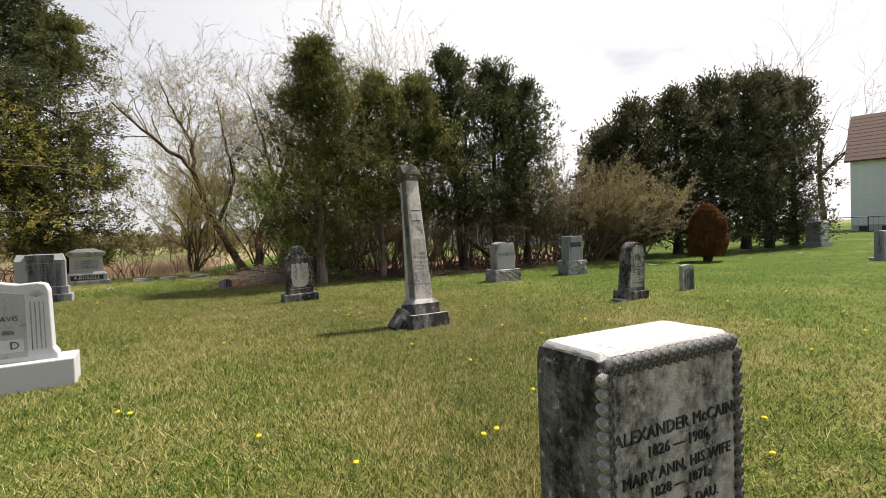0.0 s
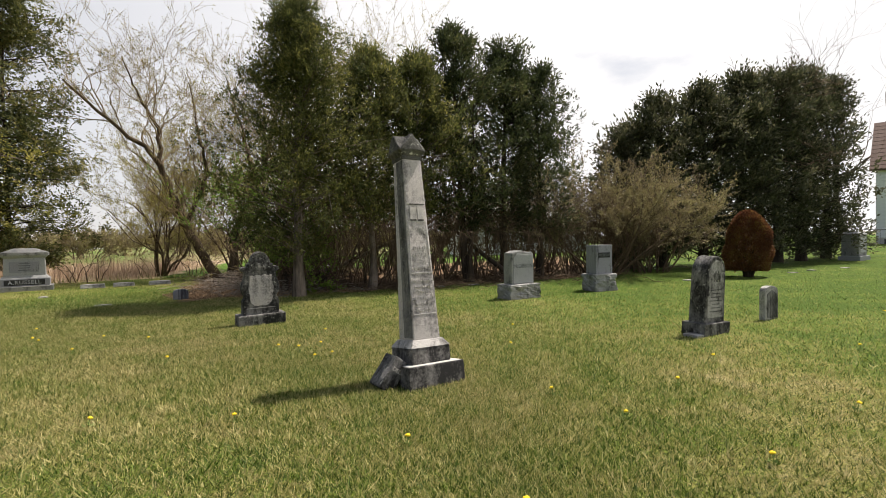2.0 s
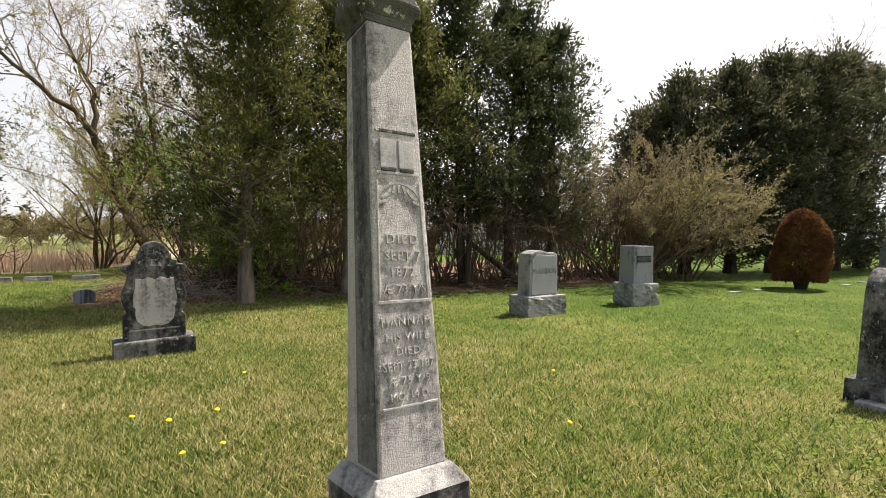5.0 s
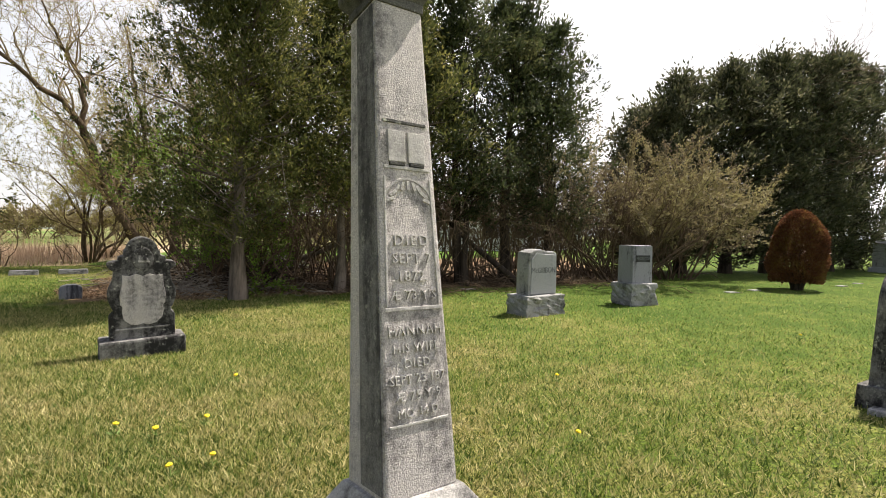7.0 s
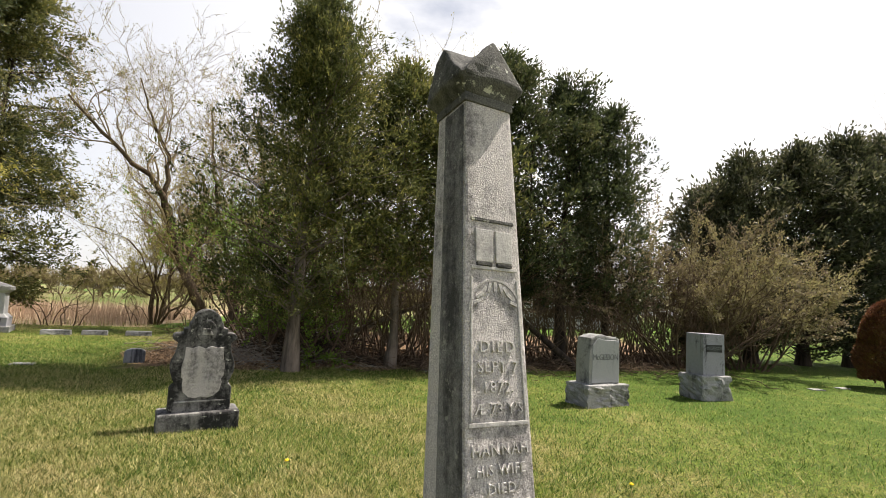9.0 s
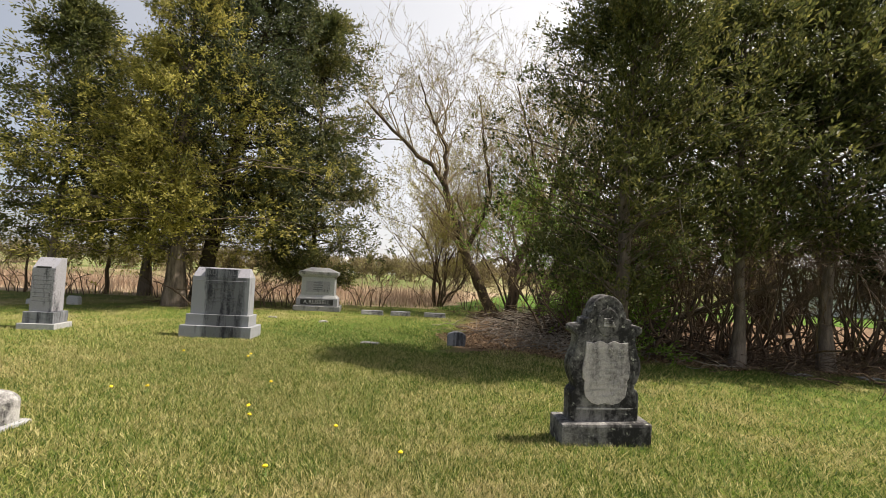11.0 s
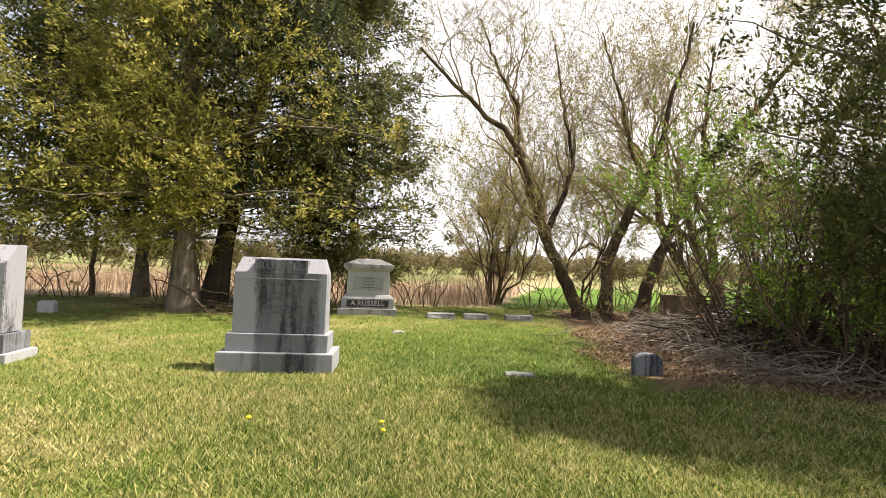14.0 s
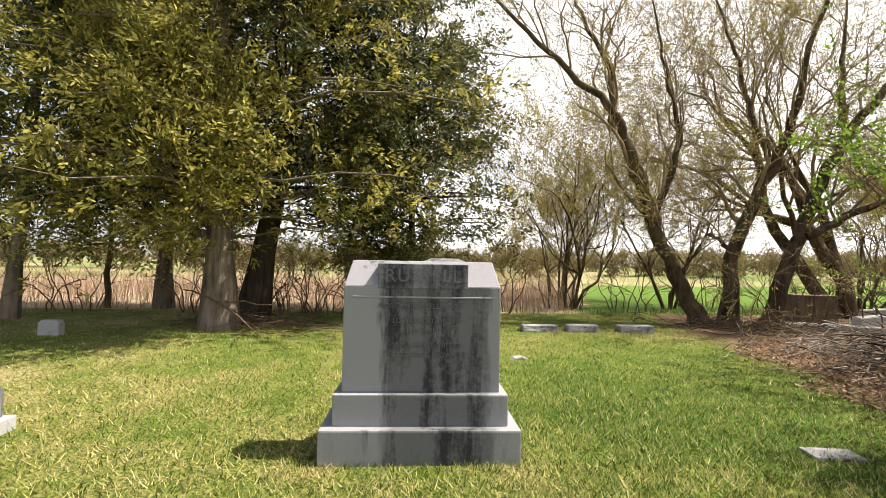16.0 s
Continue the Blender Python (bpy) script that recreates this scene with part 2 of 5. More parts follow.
def ground_mat():
    """Lawn, leaf-strewn bed under the trees, reed field and hay field, each by its place on the plan."""
    m, n, l, b = mat_base("lawn_and_fields", 0.95, 0.1)
    pos = n.new("ShaderNodeNewGeometry").outputs["Position"]
    lawn = patch_colour(n, l, pos)
    grain = noise_node(n, l, pos, 38, 5, 0.75)
    lawn = mix_node(n, l, math_node(n, l, "MULTIPLY", ramp_node(n, l, grain, 0.57, 0.44), 0.85), lawn, (0.03, 0.04, 0.012))
    sep = n.new("ShaderNodeSeparateXYZ")
    l.new(pos, sep.inputs[0])
    x, y = sep.outputs["X"], sep.outputs["Y"]
    wob = math_node(n, l, "MULTIPLY", math_node(n, l, "SUBTRACT", noise_node(n, l, pos, 0.8, 4), 0.5), 2.4)
    # distance past the hedge line, and along it
    d = math_node(n, l, "SUBTRACT", math_node(n, l, "SUBTRACT", y, 14.8), math_node(n, l, "MULTIPLY", math_node(n, l, "ADD", x, 22), 0.83))
    d = math_node(n, l, "ADD", d, math_node(n, l, "MULTIPLY", wob, 0.4))
    past = ramp_node(n, l, math_node(n, l, "ADD", math_node(n, l, "MULTIPLY", d, 0.5), 0.5), 0.4, 0.7)
    tan = mix_node(n, l, ramp_node(n, l, noise_node(n, l, pos, 2.5, 6), 0.35, 0.65), (0.33, 0.235, 0.16), (0.45, 0.36, 0.24))
    hay = mix_node(n, l, ramp_node(n, l, noise_node(n, l, pos, 0.9, 6), 0.35, 0.7), (0.07, 0.145, 0.02), (0.12, 0.185, 0.035))
    east = math_node(n, l, "ADD", math_node(n, l, "ADD", x, 13.6), math_node(n, l, "MULTIPLY", math_node(n, l, "SUBTRACT", y, 22), 0.33))
    is_hay = ramp_node(n, l, math_node(n, l, "ADD", math_node(n, l, "MULTIPLY", math_node(n, l, "ADD", east, wob), 0.4), 0.5), 0.45, 0.65)
    far = ramp_node(n, l, math_node(n, l, "MULTIPLY", d, 0.01), 0.24, 0.3)
    beyond = mix_node(n, l, math_node(n, l, "MULTIPLY", is_hay, math_node(n, l, "SUBTRACT", 1.0, far)), tan, hay)
    farcol = mix_node(n, l, ramp_node(n, l, noise_node(n, l, pos, 0.05, 4), 0.4, 0.6), (0.1, 0.17, 0.035), (0.3, 0.25, 0.14))
    beyond = mix_node(n, l, far, beyond, farcol)
    # leaf bed: a strip under the row of trees
    s = math_node(n, l, "SUBTRACT", math_node(n, l, "SUBTRACT", y, 15.45), math_node(n, l, "MULTIPLY", math_node(n, l, "ADD", x, 4.4), 0.6))
    sw = math_node(n, l, "ADD", s, wob)
    bed = math_node(n, l, "MULTIPLY", ramp_node(n, l, math_node(n, l, "ADD", math_node(n, l, "MULTIPLY", sw, 0.4), 0.5), 0.4, 0.65),
                    ramp_node(n, l, math_node(n, l, "ADD", math_node(n, l, "MULTIPLY", math_node(n, l, "ADD", math_node(n, l, "ADD", x, 7.8), math_node(n, l, "MULTIPLY", math_node(n, l, "SUBTRACT", y, 14.6), 0.5)), 0.45), 0.5), 0.4, 0.75))
    bed = math_node(n, l, "MULTIPLY", bed, ramp_node(n, l, math_node(n, l, "MULTIPLY", math_node(n, l, "SUBTRACT", 7.0, x), 0.5), 0.2, 0.8))
    litter = mix_node(n, l, ramp_node(n, l, noise_node(n, l, pos, 45, 4, 0.7), 0.35, 0.65), (0.07, 0.045, 0.028), (0.3, 0.2, 0.125))
    col = mix_node(n, l, bed, lawn, litter)
    col = mix_node(n, l, past, col, beyond)
    l.new(col, b.inputs["Base Color"])
    bump_node(n, l, b, math_node(n, l, "ADD", grain, noise_node(n, l, pos, 12, 4)), 0.8, 0.03)
    return m


def blade_mat(name, tint=None, pale=None):
    """Grass blades: the lawn's own patch colours, or straw, varied blade by blade; some light comes through."""
    m, n, l, b = mat_base(name, 0.6, 0.25)
    geo = n.new("ShaderNodeNewGeometry")
    rnd = geo.outputs["Random Per Island"]
    if tint:
        col = mix_node(n, l, rnd, tint, pale)
    else:
        col = patch_colour(n, l, geo.outputs["Position"], rnd)
        col = mix_node(n, l, math_node(n, l, "MULTIPLY", ramp_node(n, l, rnd, 0.5, 1.0), 0.75), col, (0.6, 0.54, 0.25))
        col = mix_node(n, l, math_node(n, l, "MULTIPLY", ramp_node(n, l, rnd, 0.5, 0.1), 0.8), col, (0.03, 0.06, 0.008))
    l.new(col, b.inputs["Base Color"])
    tr = n.new("ShaderNodeBsdfTranslucent")
    l.new(col, tr.inputs["Color"])
    mx = n.new("ShaderNodeMixShader")
    mx.inputs[0].default_value = 0.35
    l.new(b.outputs[0], mx.inputs[1])
    l.new(tr.outputs[0], mx.inputs[2])
    l.new(mx.outputs[0], n["Material Output"].inputs["Surface"])
    return m


def leaf_mat(name, dark, mid, tip, through_light=0.3):
    """Foliage: three tones spread over the sprays, with light through them."""
    m, n, l, b = mat_base(name, 0.6, 0.3)
    geo = n.new("ShaderNodeNewGeometry")
    r = n.new("ShaderNodeValToRGB")
    e = r.color_ramp.elements
    e[0].position, e[0].color, e[1].position, e[1].color = 0.0, (*dark, 1), 1.0, (*tip, 1)
    k = e.new(0.55)
    k.color = (*mid, 1)
    big = noise_node(n, l, geo.outputs["Position"], 0.9, 3)
    f = math_node(n, l, "ADD", math_node(n, l, "MULTIPLY", geo.outputs["Random Per Island"], 0.55), math_node(n, l, "SUBTRACT", math_node(n, l, "MULTIPLY", big, 1.5), 0.5))
    l.new(f, r.inputs["Fac"])
    l.new(r.outputs["Color"], b.inputs["Base Color"])
    tr = n.new("ShaderNodeBsdfTranslucent")
    l.new(r.outputs["Color"], tr.inputs["Color"])
    mx = n.new("ShaderNodeMixShader")
    mx.inputs[0].default_value = through_light
    l.new(b.outputs[0], mx.inputs[1])
    l.new(tr.outputs[0], mx.inputs[2])
    l.new(mx.outputs[0], n["Material Output"].inputs["Surface"])
    return m


def bark_mat(name, a, c, scale=9, bump=0.7):
    m, n, l, b = mat_base(name, 0.95, 0.1)
    tc = n.new("ShaderNodeTexCoord").outputs["Object"]
    rid = noise_node(n, l, tc, scale, 6, 0.7, (1, 1, 0.14))
    blo = noise_node(n, l, tc, 1.6, 4)
    f = math_node(n, l, "ADD", math_node(n, l, "MULTIPLY", rid, 0.7), math_node(n, l, "MULTIPLY", blo, 0.3))
    l.new(ramp_node(n, l, f, 0.36, 0.66, (*a, 1), (*c, 1)), b.inputs["Base Color"])
    bump_node(n, l, b, rid, bump, 0.03)
    return m


def plain_mat(name, a, c, scale=6.0, rough=0.7, metal=0.0, stretch=None):
    m, n, l, b = mat_base(name, rough, 0.35)
    tc = n.new("ShaderNodeTexCoord").outputs["Object"]
    f = noise_node(n, l, tc, scale, 6, 0.65, stretch)
    l.new(ramp_node(n, l, f, 0.3, 0.7, (*a, 1), (*c, 1)), b.inputs["Base Color"])
    b.inputs["Metallic"].default_value = metal
    bump_node(n, l, b, f, 0.2, 0.01)
    return m


M_GROUND = ground_mat()
M_BLADE = blade_mat("grass_blades")
M_REED = blade_mat("dry_reeds", (0.34, 0.23, 0.16), (0.54, 0.41, 0.3))
M_LITTER = blade_mat("dead_leaves", (0.08, 0.045, 0.025), (0.46, 0.32, 0.2))
M_CEDAR = leaf_mat("cedar_foliage", (0.028, 0.04, 0.014), (0.1, 0.112, 0.034), (0.27, 0.245, 0.075), 0.45)
M_CEDAR_BLUE = leaf_mat("dark_cedar_foliage", (0.024, 0.034, 0.016), (0.06, 0.075, 0.03), (0.15, 0.15, 0.06), 0.42)
# brighter gold copy of the cedar tones, with sunlight painted into the colour
M_CEDAR_SUNLIT = leaf_mat("cedar_foliage_painted_sunlit", (0.045, 0.058, 0.016), (0.27, 0.25, 0.055), (0.6, 0.52, 0.15), 0.58)
M_HEDGE = leaf_mat("arborvitae_foliage", (0.024, 0.03, 0.015), (0.075, 0.082, 0.04), (0.21, 0.19, 0.115), 0.38)
M_GLOBE = leaf_mat("rusty_globe_foliage", (0.06, 0.026, 0.014), (0.19, 0.075, 0.038), (0.27, 0.19, 0.05), 0.3)
M_BUD = leaf_mat("willow_catkins", (0.18, 0.16, 0.055), (0.33, 0.29, 0.085), (0.46, 0.42, 0.12), 0.4)
M_BUD_PINK = leaf_mat("opening_buds", (0.15, 0.11, 0.085), (0.24, 0.2, 0.1), (0.36, 0.33, 0.15), 0.4)
M_GREEN = leaf_mat("fresh_green_leaves", (0.07, 0.13, 0.016), (0.16, 0.26, 0.035), (0.3, 0.42, 0.08), 0.5)
M_BARK = bark_mat("cedar_bark", (0.05, 0.04, 0.032), (0.27, 0.22, 0.18))
M_BARK_DARK = bark_mat("dark_bark", (0.018, 0.014, 0.011), (0.09, 0.07, 0.055))
M_WILLOW = bark_mat("willow_bark", (0.03, 0.022, 0.016), (0.17, 0.125, 0.08))
M_TWIG = bark_mat("twig_bark", (0.06, 0.042, 0.03), (0.2, 0.145, 0.1), 20, 0.3)
M_TWIG_GOLD = bark_mat("golden_twig_bark", (0.16, 0.12, 0.07), (0.36, 0.28, 0.17), 20, 0.3)
M_DEADWOOD = bark_mat("grey_deadwood", (0.14, 0.12, 0.1), (0.42, 0.37, 0.31), 16, 0.4)
M_SIDING = plain_mat("white_clapboard_paint", (0.7, 0.72, 0.74), (0.8, 0.82, 0.84), 3, 0.6)
M_ROOF = plain_mat("brown_shingles", (0.09, 0.055, 0.045), (0.17, 0.115, 0.095), 14, 0.9)
M_GLASS = plain_mat("dark_window_glass", (0.02, 0.025, 0.03), (0.05, 0.06, 0.07), 2, 0.12)
M_METAL = plain_mat("dark_fence_metal", (0.04, 0.04, 0.045), (0.09, 0.09, 0.1), 8, 0.5, 0.6)
M_YELLOW = plain_mat("dandelion_yellow", (0.75, 0.5, 0.01), (0.9, 0.7, 0.03), 60, 0.8)
M_STEM = plain_mat("dandelion_stem_green", (0.12, 0.2, 0.04), (0.18, 0.26, 0.06), 30, 0.6)
M_WOOD = plain_mat("weathered_planter_wood", (0.12, 0.085, 0.06), (0.25, 0.19, 0.14), 9, 0.9, 0.0, (1, 1, 0.2))


# ---- mesh helpers ----
def fast_mesh(name, verts, faces):
    """A mesh from arrays in which all faces have the same number of corners."""
    me = bpy.data.meshes.new(name)
    verts, faces = np.asarray(verts, np.float32), np.asarray(faces, np.int32)
    nf, k = faces.shape
    me.vertices.add(len(verts))
    me.vertices.foreach_set("co", verts.ravel())
    me.loops.add(nf * k)
    me.loops.foreach_set("vertex_index", faces.ravel())
    me.polygons.add(nf)
    me.polygons.foreach_set("loop_start", np.arange(0, nf * k, k, dtype=np.int32))
    me.update(calc_edges=True)
    return me


def part(name, shape, material, parent=None, label=""):
    """Links a bmesh or mesh as one object under a thing."""
    if isinstance(shape, bmesh.types.BMesh):
        me = bpy.data.meshes.new(name)
        shape.to_mesh(me)
        shape.free()
    else:
        me = shape
    if material and not me.materials:
        me.materials.append(material)
    ob = new(name, me)
    if parent:
        ob.parent = parent
    return tagged(ob, label)


def thing(name, m, label, category, group="", kind=""):
    ob = new(name)
    ob.empty_display_size = 0.2
    ob.matrix_basis = m
    return tagged(ob, label, category, group, kind)


def block(w, d, h, z0=0.0, top=(1.0, 1.0), bevel=0.012, rough=0.0, cuts=0, cx=0.0, cy=0.0, seed=0.0, shift=0.0):
    """A worked stone block: tapered, with worn edges; rough adds a rock face. shift: moves its top back."""
    bm = bmesh.new()
    bmesh.ops.create_cube(bm, size=1)
    for v in bm.verts:
        up = v.co.z > 0
        sx, sy = top if up else (1, 1)
        v.co = Vector((v.co.x * w * sx + cx, v.co.y * d * sy + cy + (shift if up else 0), z0 + (h if up else 0)))
    if bevel:
        bmesh.ops.bevel(bm, geom=bm.edges[:], offset=bevel, segments=2, affect="EDGES", profile=0.6)
    if cuts:
        bmesh.ops.subdivide_edges(bm, edges=[e for e in bm.edges if e.calc_length() > 0.08], cuts=cuts, use_grid_fill=True)
        for v in bm.verts:
            p = v.co * 9 + Vector((seed, seed * 2, 0))
            k = noise.noise(p) * 0.65 + noise.noise(p * 2.7) * 0.35
            out = Vector((v.co.x / max(w, 0.01), v.co.y / max(d, 0.01), 0))
            flat = 0.25 if v.co.z > z0 + h - bevel * 1.5 else 1
            v.co += out.normalized() * k * rough * flat if out.length else Vector()
            v.co.z += k * rough * 0.25 if v.co.z > z0 + 0.02 else 0
    for f in bm.faces:
        f.smooth = False
    return bm


def prism(outline, d, bevel=0.01, cy=0.0):
    """A slab with this outline in x and z, d thick along y."""
    bm = bmesh.new()
    vs = [bm.verts.new((x, cy - d / 2, z)) for x, z in outline]
    f = bm.faces.new(vs)
    r = bmesh.ops.extrude_face_region(bm, geom=[f])
    for v in r["geom"]:
        if isinstance(v, bmesh.types.BMVert):
            v.co.y += d
    bmesh.ops.recalc_face_normals(bm, faces=bm.faces[:])
    if bevel:
        rim = [e for e in bm.edges if len(e.link_faces) == 2 and abs(e.verts[0].co.y - e.verts[1].co.y) < 1e-5]
        bmesh.ops.bevel(bm, geom=rim, offset=bevel, segments=2, affect="EDGES", profile=0.6)
    return bm


def words(name, text, size, material, parent, at, depth=0.006, bend=None, spacing=1.0, turn=0.0, tilt=0.0, squash=1.0):
    """Letters standing on the front (-y) face of a stone."""
    cu = bpy.data.curves.new(name, "FONT")
    cu.body, cu.size, cu.extrude, cu.align_x, cu.align_y = text, size, depth, "CENTER", "CENTER"
    cu.space_character, cu.resolution_u = spacing, 2
    tmp = bpy.data.objects.new(name, cu)
    scene.collection.objects.link(tmp)
    me = bpy.data.meshes.new_from_object(tmp.evaluated_get(bpy.context.evaluated_depsgraph_get()))
    bpy.data.objects.remove(tmp)
    m = Matrix.Translation(at) @ Matrix.Rotation(radians(tilt), 4, "X") @ pose(0, 0, 0, 90, 0, 0) @ Matrix.Rotation(radians(turn), 4, "Z") @ Matrix.Diagonal((squash, 1, 1, 1))
    me.transform(m)
    me.materials.clear()
    return part(name, me, material, parent)


def tubes(name, polys, sides=4):
    """One mesh of tapering tubes. polys: (points, radii) pairs."""
    verts, faces, base = [], [], 0
    ang = np.arange(sides) * 2 * np.pi / sides
    ca, sa = np.cos(ang), np.sin(ang)
    for pts, rad in polys:
        pts, rad = np.asarray(pts, float), np.asarray(rad, float)
        k = len(pts)
        tan = np.gradient(pts, axis=0)
        tan /= np.linalg.norm(tan, axis=1, keepdims=True) + 1e-9
        ref = np.array([1.0, 0, 0]) if abs(tan[0, 0]) < 0.8 else np.array([0, 1.0, 0])
        u = np.cross(tan, ref)
        u /= np.linalg.norm(u, axis=1, keepdims=True) + 1e-9
        w = np.cross(tan, u)
        ring = pts[:, None, :] + rad[:, None, None] * (u[:, None, :] * ca[None, :, None] + w[:, None, :] * sa[None, :, None])
        verts.append(ring.reshape(-1, 3))
        i = np.arange(k - 1)[:, None] * sides + np.arange(sides)[None, :]
        j = np.arange(k - 1)[:, None] * sides + (np.arange(sides)[None, :] + 1) % sides
        faces.append(np.stack([i, j, j + sides, i + sides], -1).reshape(-1, 4) + base)
        base += k * sides
    me = fast_mesh(name, np.concatenate(verts), np.concatenate(faces))
    me.polygons.foreach_set("use_smooth", np.ones(len(me.polygons), bool))
    return me


def sprays(name, centre, way, length, width, rng, curl=0.25):
    """Small pointed leaf sprays: one bent kite each."""
    n = len(centre)
    way = way / (np.linalg.norm(way, axis=1, keepdims=True) + 1e-9)
    side = np.cross(way, rng.normal(size=(n, 3)))
    side /= np.linalg.norm(side, axis=1, keepdims=True) + 1e-9
    nor = np.cross(way, side)
    ln = (length * rng.uniform(0.6, 1.4, n))[:, None]
    wd = (width * rng.uniform(0.6, 1.4, n))[:, None]
    mid = centre + way * ln * 0.5
    v = np.stack([centre, mid + side * wd * 0.5 + nor * ln * curl * 0.3, centre + way * ln, mid - side * wd * 0.5 + nor * ln * curl * 0.3], 1).reshape(-1, 3)
    return fast_mesh(name, v, np.arange(4 * n).reshape(n, 4))


def wander(rng, start, end, k, amp, sag=0.0):
    """A crooked line from start to end."""
    t = np.linspace(0, 1, k)[:, None]
    p = np.asarray(start) * (1 - t) + np.asarray(end) * t
    off = np.cumsum(rng.normal(size=(k, 3)), 0) * amp / math.sqrt(k)
    off -= t * off[-1]
    p = p + off
    p[:, 2] -= sag * 4 * (t * (1 - t))[:, 0]
    return p


# ---- trees ----
def conifer(name, x, y, height, radius, low, seed, count, size, material, bark, label, lean=(0.0, 0.0), trunk=0.14, droop=0.0,
            blunt=0.6, stems=1, branches=130, group="", keep=None, squash=1.0, belly=0.22):
    """A cedar: trunk, crooked limbs and a crown of loose sprays with gaps and an uneven outline."""
    rng = np.random.default_rng(seed)
    root = thing(name, pose(x, y, 0), label, "tree", group)
    k = 9
    axis = wander(rng, (0, 0, -0.05), (lean[0], lean[1], height * 0.96), k, 0.12)
    ts = np.linspace(0, 1, k)
    rad = trunk * (1 - ts * 0.9)
    rad[0] *= 1.45
    logs = [(axis, rad)]
    for s in range(stems - 1):
        a = rng.uniform(0, 6.28)
        q = wander(rng, (0.2 * math.cos(a), 0.2 * math.sin(a), -0.05), (lean[0] + radius * 0.45 * math.cos(a), lean[1] + radius * 0.45 * math.sin(a), height * rng.uniform(0.65, 0.9)), k, 0.15)
        logs.append((q, rad * 0.75))
    # a fluted, flaring foot
    part("trunk", tubes("trunk", logs, 10), bark, root)
    limbs, pos, way = [], [], []
    per = max(1, count // branches)
    lobe = rng.uniform(0, 6.28, 3)
    for b in range(branches):
        u = rng.uniform(0, 1) ** 0.9
        z = low + u * (height - low) * 0.97
        az = rng.uniform(0, 2 * np.pi)
        if keep and not keep(az, u):
            continue
        f = min(1.0, ((u + 0.03) / belly) ** 0.5) * (1 - u) ** blunt
        r = radius * f * (0.8 + 0.22 * math.sin(2 * az + lobe[0] + u * 5) + 0.16 * math.sin(5 * az + lobe[1] - 9 * u)) * rng.uniform(0.72, 1.18) + 0.12
        log_i = logs[rng.integers(len(logs))][0] if u < 0.6 else axis
        zi = np.clip(z * 0.96, 0, log_i[-1, 2])
        o = np.array([np.interp(zi, log_i[:, 2], log_i[:, c]) for c in range(3)])
        e = np.array([np.interp(z, axis[:, 2], axis[:, 0]) + r * math.cos(az), np.interp(z, axis[:, 2], axis[:, 1]) + r * squash * math.sin(az), min(height, z + r * (0.32 - droop * (1 - 0.6 * u)))])
        line = wander(rng, o, e, 6, 0.1 * r, -0.05 * r)
        limbs.append((line, np.linspace(0.008 + 0.008 * r, 0.003, 6)))
        tufts = max(5, per // 15)
        t = 1 - rng.beta(1.1, 1.7, tufts) * 0.85
        tc = np.stack([np.interp(t, np.linspace(0, 1, 6), line[:, c]) for c in range(3)], 1)
        tc = tc + rng.normal(size=(tufts, 3)) * ((0.1 + 0.12 * r) * (1.15 - 0.5 * t)[:, None]) * np.array([1, 1, 0.8])
        outw = (e - o) / (np.linalg.norm(e - o) + 1e-6)
        tw = outw * 0.6 + rng.normal(size=(tufts, 3)) * 0.45 + np.array([0, 0, 0.4 - 1.5 * droop])
        tw /= np.linalg.norm(tw, axis=1, keepdims=True)
        pick = rng.integers(tufts, size=per)
        ww = tw[pick] + rng.normal(size=(per, 3)) * 0.42
        cc = tc[pick] + ww * (rng.uniform(-0.25, 1.0, per) * size * 1.8)[:, None] + rng.normal(size=(per, 3)) * size * 0.3
        pos.append(cc)
        way.append(ww)
    tagged(part("branchwork", tubes("branchwork", limbs, 4), bark, root), kind="stuff")
    pos, way = np.concatenate(pos), np.concatenate(way)
    pos[:, 2] = np.maximum(pos[:, 2], 0.12)
    tagged(part("crown", sprays("crown", pos, way, size, size * 0.4, rng), material, root), kind="stuff")
    return root


def grow(rng, start, head, length, radius, depth, out, tips, bend=0.25, lift=0.15, fork=(3, 5), shrink=0.62, thin=0.0035):
    """Branches of a bare tree, recursively. out: (points, radii, depth); tips: points on fine twigs."""
    k = 7 if depth > 1 else 5
    rise_by = lift * (0.12 if radius > 0.1 else 0.35)
    pts, p, h = [np.array(start, float)], np.array(start, float), np.array(head, float)
    h /= np.linalg.norm(h)
    for i in range(k - 1):
        h = h + rng.normal(size=3) * bend * 0.5 + np.array([0, 0, rise_by])
        h /= np.linalg.norm(h)
        p = p + h * length / (k - 1)
        pts.append(p.copy())
    pts = np.array(pts)
    end_r = radius * (0.5 if depth > 0 else 0.35)
    out.append((pts, np.linspace(radius, end_r, k), depth))
    if depth == 0:
        tips.append((pts, h))
        return
    n = rng.integers(fork[0], fork[1] + 1)
    for i in range(n):
        t = rng.uniform(0.3, 1.0) if i else 1.0
        at = np.array([np.interp(t, np.linspace(0, 1, k), pts[:, c]) for c in range(3)])
        side = rng.normal(size=3)
        side -= h * side.dot(h)
        side /= np.linalg.norm(side) + 1e-9
        hh = h * rng.uniform(0.75, 1.1) + side * rng.uniform(0.35, 0.85)
        grow(rng, at, hh, length * shrink * rng.uniform(0.75, 1.2), max(thin, radius * (1 - 0.45 * t) * rng.uniform(0.45, 0.62)), depth - 1, out, tips, bend, lift, fork, shrink, thin)


